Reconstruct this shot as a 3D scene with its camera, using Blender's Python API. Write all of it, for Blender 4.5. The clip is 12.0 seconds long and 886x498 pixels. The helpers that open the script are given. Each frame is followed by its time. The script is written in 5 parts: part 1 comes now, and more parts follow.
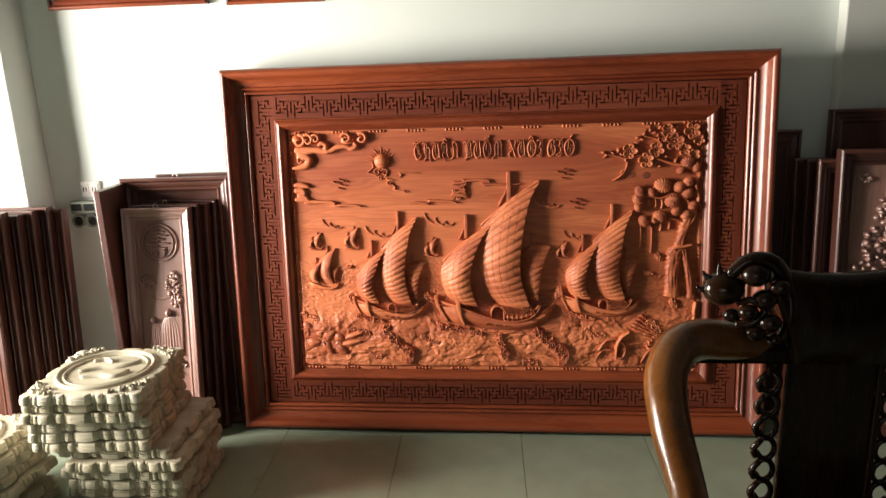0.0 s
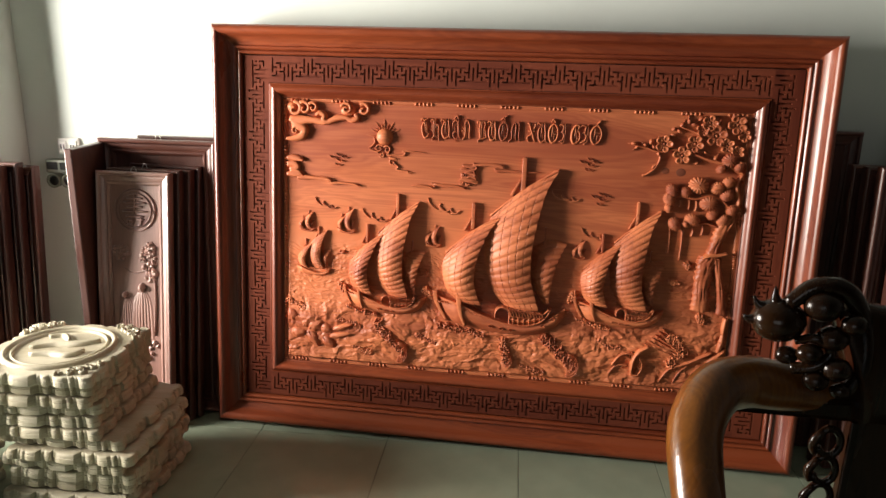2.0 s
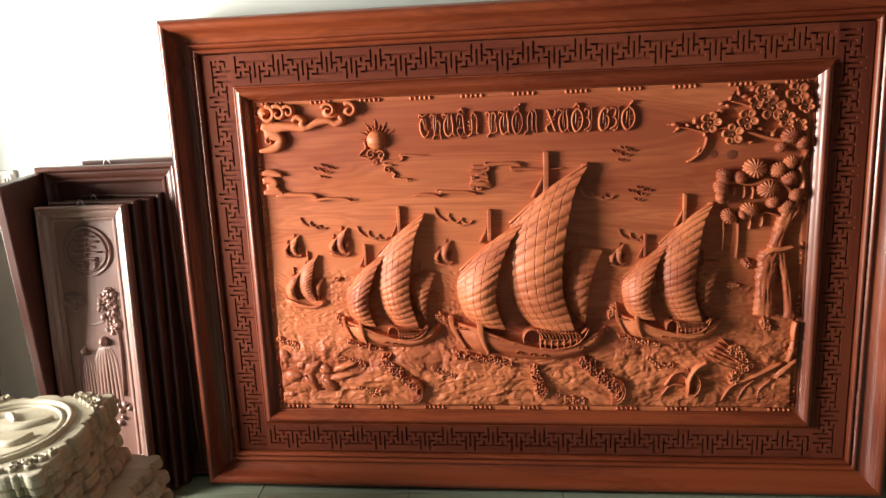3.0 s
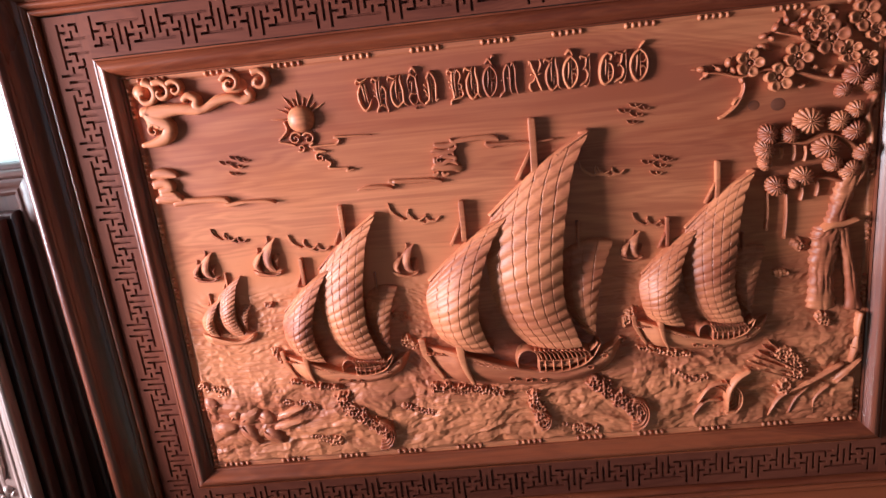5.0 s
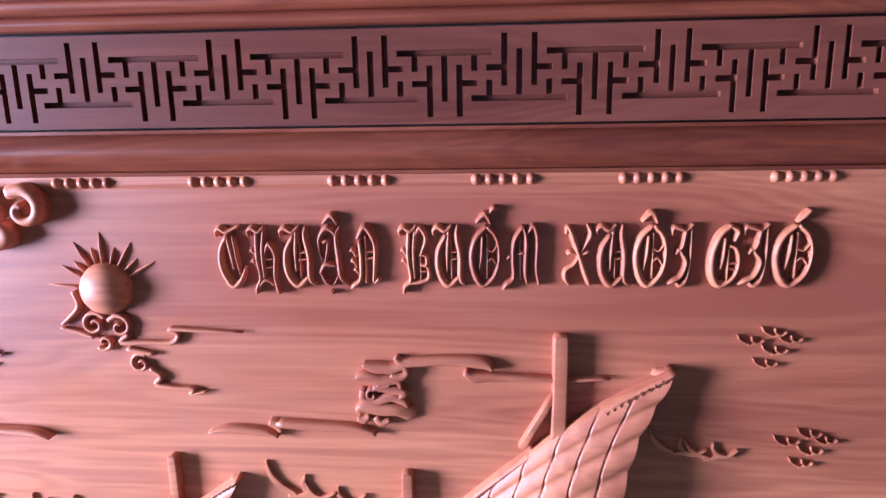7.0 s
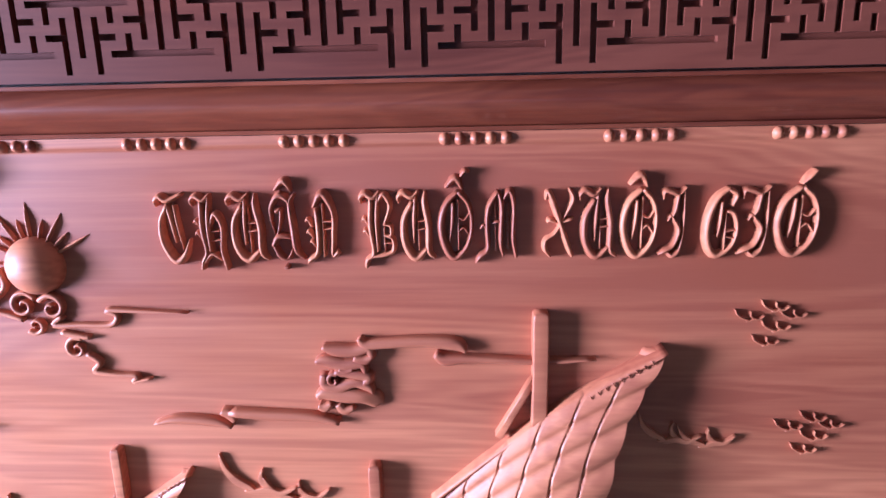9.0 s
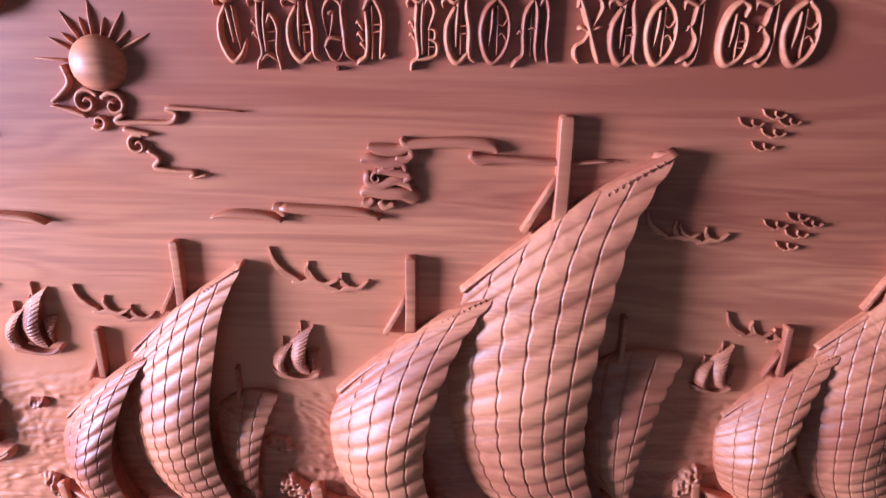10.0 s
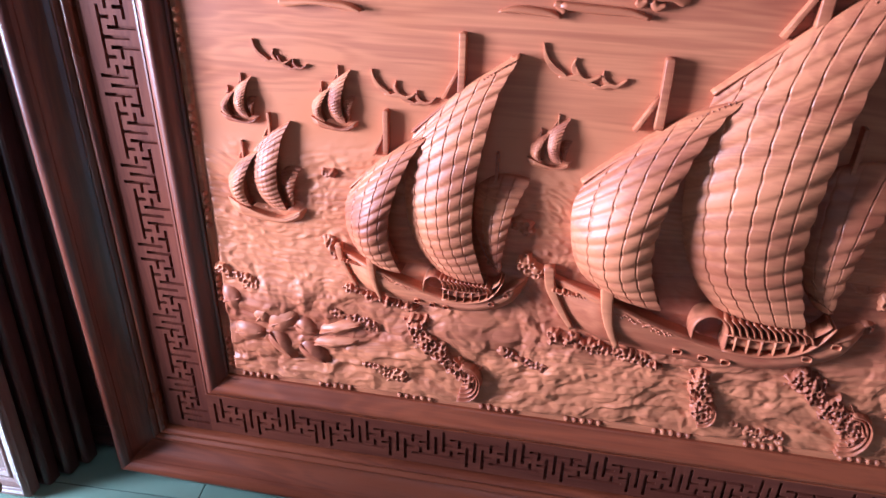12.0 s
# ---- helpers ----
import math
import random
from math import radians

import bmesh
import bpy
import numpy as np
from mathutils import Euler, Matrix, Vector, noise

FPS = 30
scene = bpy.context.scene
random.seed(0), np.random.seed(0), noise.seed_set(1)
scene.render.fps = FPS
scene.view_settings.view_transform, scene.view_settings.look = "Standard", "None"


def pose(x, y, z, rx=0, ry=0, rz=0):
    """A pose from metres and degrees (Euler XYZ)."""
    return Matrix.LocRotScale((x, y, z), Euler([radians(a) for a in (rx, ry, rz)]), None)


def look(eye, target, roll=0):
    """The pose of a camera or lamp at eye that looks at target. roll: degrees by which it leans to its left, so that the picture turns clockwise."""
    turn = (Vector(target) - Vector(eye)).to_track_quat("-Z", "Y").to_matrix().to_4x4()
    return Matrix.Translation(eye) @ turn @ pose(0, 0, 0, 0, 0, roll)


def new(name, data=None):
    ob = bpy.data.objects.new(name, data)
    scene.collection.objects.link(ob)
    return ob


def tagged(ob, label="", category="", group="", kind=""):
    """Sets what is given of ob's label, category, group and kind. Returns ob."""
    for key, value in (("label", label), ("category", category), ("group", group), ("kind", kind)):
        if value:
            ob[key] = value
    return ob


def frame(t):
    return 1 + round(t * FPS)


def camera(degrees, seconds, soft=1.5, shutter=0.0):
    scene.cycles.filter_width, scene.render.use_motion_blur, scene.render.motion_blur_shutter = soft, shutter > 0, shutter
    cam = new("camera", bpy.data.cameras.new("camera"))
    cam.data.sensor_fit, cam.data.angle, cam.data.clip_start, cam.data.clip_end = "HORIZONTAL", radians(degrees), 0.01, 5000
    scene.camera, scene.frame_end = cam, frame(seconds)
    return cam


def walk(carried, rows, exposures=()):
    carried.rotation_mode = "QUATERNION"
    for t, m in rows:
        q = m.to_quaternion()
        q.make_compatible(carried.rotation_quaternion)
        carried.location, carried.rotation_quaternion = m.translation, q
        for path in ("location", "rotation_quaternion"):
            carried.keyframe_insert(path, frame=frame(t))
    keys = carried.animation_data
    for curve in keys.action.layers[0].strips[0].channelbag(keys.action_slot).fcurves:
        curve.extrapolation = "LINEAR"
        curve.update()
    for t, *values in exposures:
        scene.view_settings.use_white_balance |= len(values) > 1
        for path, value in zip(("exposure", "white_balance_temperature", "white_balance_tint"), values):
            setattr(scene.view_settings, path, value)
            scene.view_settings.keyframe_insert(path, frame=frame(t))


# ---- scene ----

from math import sin, cos, pi, tan, atan2, hypot, sqrt

# ------------------------------------------------------------------ camera
cam = camera(64.6, 12.0)
ROWS = [
    (0.0, 0.1099, -2.7181, 1.4850, 75.68, 2.09, 5.84),
    (0.5, 0.1373, -2.7272, 1.4780, 76.09, -0.64, 4.45),
    (1.0, 0.2166, -2.6834, 1.4703, 75.94, -2.73, 4.85),
    (1.5, 0.2487, -2.6048, 1.4599, 75.57, 0.32, 8.98),
    (2.0, 0.1388, -2.4240, 1.4270, 74.55, -1.42, 8.43),
    (2.5, 0.0053, -2.2168, 1.4395, 74.83, 2.36, 6.09),
    (3.0, 0.0002, -2.0300, 1.4072, 73.70, 2.88, 6.00),
    (3.2, 0.0070, -1.9468, 1.3950, 72.41, 1.78, 6.30),
    (4.8, -0.0614, -1.5556, 1.4659, 67.71, 4.44, 1.50),
    (5.0, -0.0472, -1.4726, 1.4153, 68.07, 6.42, 1.50),
    (5.5, 0.0343, -1.1985, 1.4238, 72.03, 1.29, 4.60),
    (6.0, 0.0085, -0.9559, 1.4069, 72.99, 0.77, 3.34),
    (6.5, -0.0552, -0.7543, 1.4313, 70.89, 1.30, 2.36),
    (7.0, -0.0061, -0.6248, 1.4168, 71.89, 1.36, 3.57),
    (7.2, 0.0395, -0.5835, 1.4097, 71.41, 1.63, 5.28),
    (9.0, 0.0118, -0.5545, 1.3785, 70.49, 1.57, 2.64),
    (9.5, -0.0100, -0.5947, 1.3579, 68.22, 0.83, 1.43),
    (10.0, -0.0586, -0.6742, 1.2984, 63.36, -0.42, 0.66),
    (10.5, -0.0913, -0.7215, 1.2509, 62.98, -1.11, 2.21),
    (11.0, -0.1414, -0.7479, 1.2247, 60.77, -1.64, 4.60),
    (11.5, -0.1618, -0.7769, 1.2231, 56.82, -0.45, 8.26),
    (12.0, -0.2306, -0.8905, 1.2211, 56.21, -0.16, 10.85),
]
EXPOSURES = [(0.0, -0.05, 7000, 11), (3.2, -0.08, 6900, 11), (5.0, 0.08, 5150, 3), (6.0, 0.20, 4600, 2), (6.5, 0.25, 4500, 4), (7.0, 0.52, 3900, 6), (9.0, 0.50, 3930, 8), (10.0, 0.20, 3900, 5), (11.0, 0.03, 3880, 3), (11.5, 0.02, 3980, 4), (12.0, 0.30, 4200, 4)]
walk(cam, [(t, pose(x, y, z, rx, ry, rz)) for t, x, y, z, rx, ry, rz in ROWS], EXPOSURES)

# ------------------------------------------------------------------ light
world = bpy.data.worlds.new("sky")
scene.world = world
world.use_nodes = True
sky = world.node_tree.nodes.new("ShaderNodeTexSky")
sky.sky_type, sky.sun_disc = "NISHITA", False
sky.sun_elevation, sky.sun_rotation = radians(38), radians(-120)
world.node_tree.links.new(sky.outputs[0], world.node_tree.nodes["Background"].inputs[0])
world.node_tree.nodes["Background"].inputs[1].default_value = 0.04


def daylight(name, place, target, width, height, watts, colour):
    """Skylight that comes in through an opening of the room."""
    lamp = bpy.data.lights.new(name, "AREA")
    lamp.shape, lamp.size, lamp.size_y, lamp.energy, lamp.color = "RECTANGLE", width, height, watts, colour
    lamp.spread = radians(125)
    ob = new(name, lamp)
    ob.matrix_world = look(place, target)
    return ob


daylight("window_light", (-3.25, -1.15, 1.20), (-1.1, -0.30, 1.05), 0.9, 1.2, 158, (1.0, 0.97, 0.92))
daylight("door_light", (-0.6, -6.6, 1.6), (0, 0, 1.0), 2.4, 1.8, 6, (0.92, 0.97, 1.0))


# ------------------------------------------------------------------ materials
def nodes_of(name):
    m = bpy.data.materials.new(name)
    m.use_nodes = True
    t = m.node_tree
    b = t.nodes["Principled BSDF"]

    def add(kind, **sets):
        n = t.nodes.new(kind)
        for k, v in sets.items():
            n.inputs[k.replace("_", " ")].default_value = v
        return n
    return m, t, b, add


def ramp(t, add, source, stops):
    r = add("ShaderNodeValToRGB")
    el = r.color_ramp.elements
    while len(el) < len(stops):
        el.new(0.5)
    for e, (p, c) in zip(el, stops):
        e.position, e.color = p, (*c, 1)
    t.links.new(source, r.inputs[0])
    return r.outputs[0]


def wood(name, light, dark, axis, rough=0.42, coat=0.15, grain=1.0, bump=0.12, spread=0.12, gloss=0.5):
    """Oiled hardwood whose grain runs along one axis of the object."""
    m, t, b, add = nodes_of(name)
    co = add("ShaderNodeTexCoord")
    info = add("ShaderNodeObjectInfo")
    shift = add("ShaderNodeVectorMath")
    shift.operation = "ADD"
    t.links.new(co.outputs["Object"], shift.inputs[0])
    seed = add("ShaderNodeVectorMath")
    seed.operation = "SCALE"
    seed.inputs[0].default_value = (3.1, 5.7, 2.3)
    t.links.new(info.outputs["Random"], seed.inputs["Scale"])
    t.links.new(seed.outputs[0], shift.inputs[1])

    def noise_at(along, across, detail, distortion=0.0):
        mp = add("ShaderNodeMapping")
        mp.inputs["Scale"].default_value = [along if i == axis else across for i in range(3)]
        n = add("ShaderNodeTexNoise", Scale=1.0, Detail=detail, Distortion=distortion)
        t.links.new(shift.outputs[0], mp.inputs[0])
        t.links.new(mp.outputs[0], n.inputs["Vector"])
        return n.outputs["Fac"]
    big = noise_at(0.55 * grain, 3.6 * grain, 4, 1.4)
    fine = noise_at(7 * grain, 210 * grain, 4)
    mix = add("ShaderNodeMath")
    mix.operation = "MULTIPLY_ADD"
    t.links.new(fine, mix.inputs[0])
    mix.inputs[1].default_value = 0.22
    t.links.new(big, mix.inputs[2])
    rings = add("ShaderNodeMath")
    rings.operation = "MULTIPLY"
    t.links.new(big, rings.inputs[0])
    rings.inputs[1].default_value = 150.0
    wave = add("ShaderNodeMath")
    wave.operation = "SINE"
    t.links.new(rings.outputs[0], wave.inputs[0])
    figure = add("ShaderNodeMath")
    figure.operation = "MULTIPLY_ADD"
    t.links.new(wave.outputs[0], figure.inputs[0])
    figure.inputs[1].default_value = 0.04
    t.links.new(mix.outputs[0], figure.inputs[2])
    mid = [(l + d) / 2 for l, d in zip(light, dark)]
    col = ramp(t, add, figure.outputs[0], [(0.61 - spread * 1.5, dark), (0.61, mid), (0.61 + spread, light)])
    t.links.new(col, b.inputs["Base Color"])
    spots = noise_at(6, 14, 3)
    rg = add("ShaderNodeMapRange", From_Min=0.3, From_Max=0.7, To_Min=rough - 0.08, To_Max=rough + 0.1)
    t.links.new(spots, rg.inputs["Value"])
    t.links.new(rg.outputs[0], b.inputs["Roughness"])
    b.inputs["Specular IOR Level"].default_value = gloss
    b.inputs["Coat Weight"].default_value = coat
    b.inputs["Coat Roughness"].default_value = 0.3
    bp = add("ShaderNodeBump", Strength=bump, Distance=0.002)
    t.links.new(fine, bp.inputs["Height"])
    t.links.new(bp.outputs[0], b.inputs["Normal"])
    return m


def plaster(name, light, dark, rough=0.85):
    m, t, b, add = nodes_of(name)
    co = add("ShaderNodeTexCoord")
    n1 = add("ShaderNodeTexNoise", Scale=1.3, Detail=6)
    n2 = add("ShaderNodeTexNoise", Scale=160.0, Detail=2)
    for n in (n1, n2):
        t.links.new(co.outputs["Object"], n.inputs["Vector"])
    t.links.new(ramp(t, add, n1.outputs["Fac"], [(0.35, dark), (0.6, light)]), b.inputs["Base Color"])
    bp = add("ShaderNodeBump", Strength=0.1, Distance=0.002)
    t.links.new(n2.outputs["Fac"], bp.inputs["Height"])
    t.links.new(bp.outputs[0], b.inputs["Normal"])
    b.inputs["Roughness"].default_value = rough
    return m


def plain(name, colour, rough, metal=0.0, coat=0.0, mottle=0.12, scale=30.0):
    m, t, b, add = nodes_of(name)
    co = add("ShaderNodeTexCoord")
    n = add("ShaderNodeTexNoise", Scale=scale, Detail=4)
    t.links.new(co.outputs["Object"], n.inputs["Vector"])
    lo = [c * (1 - mottle) for c in colour]
    hi = [min(1, c * (1 + mottle)) for c in colour]
    t.links.new(ramp(t, add, n.outputs["Fac"], [(0.35, lo), (0.65, hi)]), b.inputs["Base Color"])
    b.inputs["Roughness"].default_value = rough
    b.inputs["Metallic"].default_value = metal
    b.inputs["Coat Weight"].default_value = coat
    b.inputs["Coat Roughness"].default_value = 0.08
    return m


CARVED = wood("carved_wood", (0.54, 0.158, 0.064), (0.29, 0.064, 0.027), 0, rough=0.47, coat=0.0, gloss=0.36)
RAIL_X = wood("rail_wood_across", (0.27, 0.058, 0.021), (0.12, 0.021, 0.009), 0, rough=0.36, coat=0.1, gloss=0.28)
RAIL_Z = wood("rail_wood_upright", (0.27, 0.058, 0.021), (0.12, 0.021, 0.009), 2, rough=0.34, coat=0.5, gloss=0.5)
BAND_X = wood("band_wood_across", (0.175, 0.042, 0.022), (0.09, 0.019, 0.011), 0, rough=0.5, coat=0.0, gloss=0.12)
BAND_Z = wood("band_wood_upright", (0.175, 0.042, 0.022), (0.09, 0.019, 0.011), 2, rough=0.5, coat=0.0, gloss=0.12)
DARK_Z = wood("dark_panel_wood", (0.105, 0.034, 0.023), (0.040, 0.013, 0.010), 2, rough=0.38, coat=0.2)
DARK_X = wood("dark_panel_wood_across", (0.105, 0.034, 0.023), (0.040, 0.013, 0.010), 0, rough=0.38, coat=0.2)
ROSE_Z = wood("rose_panel_wood", (0.35, 0.185, 0.150), (0.20, 0.098, 0.078), 2, rough=0.40, coat=1.0, gloss=0.9)
PALE = wood("pale_wood", (0.49, 0.45, 0.345), (0.36, 0.315, 0.22), 0, rough=0.55, coat=0.0, grain=2.0)
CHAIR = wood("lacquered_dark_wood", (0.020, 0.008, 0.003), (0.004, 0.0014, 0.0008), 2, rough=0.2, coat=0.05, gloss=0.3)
# Golden-brown lacquer of the arms, with their warm lit side put into the amber.
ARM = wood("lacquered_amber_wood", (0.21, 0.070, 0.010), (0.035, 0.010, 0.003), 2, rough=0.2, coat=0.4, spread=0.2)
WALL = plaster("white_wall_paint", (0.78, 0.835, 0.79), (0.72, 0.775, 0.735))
PILLAR = plaster("white_pillar_paint", (0.68, 0.70, 0.66), (0.62, 0.64, 0.60))
# The ceiling is unseen; its dark tone keeps ambient bounce low.
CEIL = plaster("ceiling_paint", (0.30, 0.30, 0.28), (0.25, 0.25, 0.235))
# Dark tone for the unseen walls, to hold down bounce and reflections.
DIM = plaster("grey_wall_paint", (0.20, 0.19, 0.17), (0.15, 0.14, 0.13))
TILE = plain("glazed_floor_tile", (0.28, 0.335, 0.25), 0.22, coat=0.3, mottle=0.06, scale=7.0)
GROUT = plain("grey_grout", (0.10, 0.11, 0.095), 0.9)
PLASTIC = plain("white_plastic", (0.75, 0.74, 0.70), 0.4, mottle=0.03)
GREEN = plain("grey_green_plastic", (0.30, 0.33, 0.27), 0.5, mottle=0.05)
BLACK = plain("black_plastic", (0.012, 0.013, 0.012), 0.35, mottle=0.1)
METAL = plain("steel_wire", (0.6, 0.6, 0.58), 0.3, metal=1.0)


# ------------------------------------------------------------------ mesh helpers
def part(name, bm, material, parent=None, label="", smooth=False):
    """Links a bmesh as one mesh object, under a thing or a part if one is given."""
    if smooth:
        for f in bm.faces:
            f.smooth = True
    me = bpy.data.meshes.new(name)
    bm.to_mesh(me)
    bm.free()
    me.materials.append(material)
    ob = new(name, me)
    if parent:
        ob.parent = parent
    if label:
        ob["label"] = label
    return ob


def share(ob, parent, m):
    """Another piece on the same mesh."""
    o = new(ob.name.split(".")[0], ob.data)
    o.parent = parent
    o.matrix_local = m
    return o


def thing(name, m, label, category, group="", kind=""):
    ob = new(name)
    ob.empty_display_size = 0.1
    ob.matrix_world = m
    return tagged(ob, label, category, group, kind)


def add_box(bm, x0, x1, y0, y1, z0, z1, bevel=0.0):
    r = bmesh.ops.create_cube(bm, size=1)
    vs = r["verts"]
    bmesh.ops.transform(bm, verts=vs, matrix=Matrix.Translation(((x0 + x1) / 2, (y0 + y1) / 2, (z0 + z1) / 2)) @ Matrix.Diagonal((x1 - x0, y1 - y0, z1 - z0, 1)))
    if bevel:
        es = list({e for v in vs for e in v.link_edges})
        bmesh.ops.bevel(bm, geom=es, offset=bevel, segments=2, affect="EDGES", profile=0.5)


def box(x0, x1, y0, y1, z0, z1, bevel=0.0):
    bm = bmesh.new()
    add_box(bm, x0, x1, y0, y1, z0, z1, bevel)
    return bm


def grid_faces(bm, rows, closed_u=False, closed_v=False):
    """Skins a table of points."""
    vs = [[bm.verts.new(p) for p in row] for row in rows]
    nu, nv = len(vs), len(vs[0])
    for i in range(nu if closed_u else nu - 1):
        for j in range(nv if closed_v else nv - 1):
            bm.faces.new((vs[i][j], vs[(i + 1) % nu][j], vs[(i + 1) % nu][(j + 1) % nv], vs[i][(j + 1) % nv]))
    return vs


def spline(points, n):
    """Catmull-Rom through the points, n steps a span."""
    p = [np.array(q, float) for q in points]
    p = [2 * p[0] - p[1]] + p + [2 * p[-1] - p[-2]]
    out = []
    for i in range(1, len(p) - 2):
        for k in range(n):
            s = k / n
            out.append(0.5 * (2 * p[i] + (p[i + 1] - p[i - 1]) * s + (2 * p[i - 1] - 5 * p[i] + 4 * p[i + 1] - p[i + 2]) * s * s + (3 * p[i] - p[i - 1] - 3 * p[i + 1] + p[i + 2]) * s ** 3))
    out.append(p[-2])
    return out


SECTION = ((-1.0, 0.0), (-0.93, 0.34), (-0.74, 0.66), (-0.42, 0.90), (-0.06, 1.0), (0.30, 0.95), (0.64, 0.74), (0.90, 0.38), (1.0, 0.0))


FLAT = ((-1.0, 0.0), (-0.99, 0.5), (-0.96, 0.90), (-0.86, 0.985), (-0.7, 1.0), (0.0, 1.0), (0.7, 1.0), (0.86, 0.985), (0.96, 0.90), (0.99, 0.5), (1.0, 0.0))

SOFT = ((-1.0, 0.0), (-0.97, 0.45), (-0.88, 0.76), (-0.68, 0.93), (-0.35, 1.0), (0.10, 1.0), (0.50, 0.96), (0.84, 0.78), (0.96, 0.45), (1.0, 0.0))


def ribbon(bm, points, d0, d1, n=5, section=SECTION):
    """A carved ridge on the board: points are (x, z, half width[, height factor])."""
    pts = [tuple(q) + (1.0,) * (4 - len(q)) for q in points]
    line = spline(pts, n)
    rows = []
    for i, q in enumerate(line):
        a, b = line[max(0, i - 1)], line[min(len(line) - 1, i + 1)]
        dx, dz = b[0] - a[0], b[1] - a[1]
        l = hypot(dx, dz) or 1
        nx, nz = -dz / l, dx / l
        w = max(q[2], 0.0002)
        rows.append([(q[0] + nx * s * w, -(d0 + (d1 - d0) * h * q[3]), q[1] + nz * s * w) for s, h in section])
    vs = grid_faces(bm, rows)
    for end in (vs[0], vs[-1][::-1]):
        bm.faces.new(end)


def tube(bm, points, n=6, sides=10):
    """A round bar through (x, y, z, radius)."""
    line = spline(points, n)
    rows = []
    up = Vector((0, 1, 0.01)).normalized()
    for i, q in enumerate(line):
        a, b = line[max(0, i - 1)], line[min(len(line) - 1, i + 1)]
        d = Vector((b - a)[:3]).normalized()
        if abs(d.dot(up)) > 0.97:
            up = Vector((1, 0, 0.02)).normalized()
        u = d.cross(up).normalized()
        v = d.cross(u).normalized()
        c = Vector(q[:3])
        rows.append([c + (u * cos(2 * pi * k / sides) + v * sin(2 * pi * k / sides)) * q[3] for k in range(sides)])
    vs = grid_faces(bm, rows, closed_v=True)
    bm.faces.new(vs[0])
    bm.faces.new(vs[-1][::-1])


def dome(bm, x, z, rx, rz, d0, h, rings=5, sides=14, ridges=0, depth=0.0, turn=0.0, drop=0.0):
    """A rounded boss on the board, with radial ridges if wanted."""
    rows = []
    for i in range(rings + 1):
        a = i / rings * pi / 2
        row = []
        for k in range(sides):
            b = 2 * pi * k / sides
            r = cos(a) if i < rings else 0.02
            g = 1 + depth * cos(ridges * b) * (1 - i / rings) if ridges else 1
            ex, ez = rx * r * cos(b) * g, rz * r * sin(b) * g
            row.append((x + ex * cos(turn) - ez * sin(turn), -(d0 + h * sin(a) * (1 + 0.5 * depth * cos(ridges * b) if ridges and i < rings else 1)), z + ex * sin(turn) + ez * cos(turn)))
        rows.append(row)
    vs = grid_faces(bm, rows, closed_v=True)
    bm.faces.new(vs[-1][::-1])


def sampled(controls, f):
    """Value at f (0..1) along evenly spaced controls, smooth."""
    line = spline([(c,) if not hasattr(c, "__len__") else c for c in controls], 24)
    i = min(max(f, 0), 1) * (len(line) - 1)
    k = min(int(i), len(line) - 2)
    return line[k] * (1 - (i - k)) + line[k + 1] * (i - k)


# ------------------------------------------------------------------ the room
YAW, WALL_Y = 2.5, 0.245
ROOM = pose(0, WALL_Y, 0, 0, 0, YAW)


def structure(name, bm, material, label, category):
    ob = part(name, bm, material)
    ob.matrix_world = ROOM
    return tagged(ob, label, category, kind="structure")


structure("wall_back", box(-4.5, 4.5, 0, 0.2, 0, 3.2), WALL, "white painted plaster wall behind the carved panels", "wall")
# The side and front walls are unseen, added dark to limit fill light.
structure("wall_right", box(4.5, 4.7, -7, 0.2, 0, 3.2), DIM, "plain unseen side wall, toned dark to cut bounced light", "wall")
bm = box(-3.6, -3.4, -7, -1.75, 0, 3.2)
add_box(bm, -3.6, -3.4, -0.45, 0.0, 0, 3.2)
add_box(bm, -3.6, -3.4, -1.75, -0.45, 0, 0.5)
add_box(bm, -3.6, -3.4, -1.75, -0.45, 1.9, 3.2)
structure("wall_left", bm, DIM, "plain unseen side wall, toned dark, with a wide window opening", "wall")
bm = box(-4.5, -2.0, -7.2, -7, 0, 3.2)
add_box(bm, 0.8, 4.5, -7.2, -7, 0, 3.2)
add_box(bm, -2.0, 0.8, -7.2, -7, 2.6, 3.2)
structure("wall_front", bm, DIM, "plain unseen wall, toned dark, with an open shop doorway", "wall")
structure("ceiling", box(-4.7, 4.7, -7.2, 0.2, 3.2, 3.3), CEIL, "plain unseen ceiling, toned dark to cut bounced light", "ceiling")
structure("floor", box(-4.7, 4.7, -7.2, 0.2, -0.1, -0.004), GROUT, "grey-green glazed tiled floor with thin joints", "floor")
structure("pillar_left", box(-2.6, -1.94, -0.18, 0.0, 0, 3.2, 0.006), PILLAR, "white painted plaster pillar in the corner", "pillar")
structure("pillar_right", box(1.36, 1.62, -0.07, 0.0, 0, 3.2, 0.006), PILLAR, "white painted plaster pillar standing proud of the wall", "pillar")
structure("ground", box(-60, 60, -60, 60, -0.3, -0.12), GROUT, "plain concrete ground outside the shop", "ground")

# ------------------------------------------------------------------ the great carved panel
LEAN = 5.0
PANEL = thing("wood_carving", pose(0, 0, 0.002, -LEAN, 0, 0), "large carved reddish wooden relief panel of sailing ships leaning on wall", "wood carving")
FX, FZ0, FZ1 = 0.828, 0.2536, 1.265


def corner(o, side):
    """Corners of the frame at the distance o outside the field: bottom left, bottom right, top right, top left."""
    return [(-FX - o, FZ0 - o), (FX + o, FZ0 - o), (FX + o, FZ1 + o), (-FX - o, FZ1 + o)][side % 4]


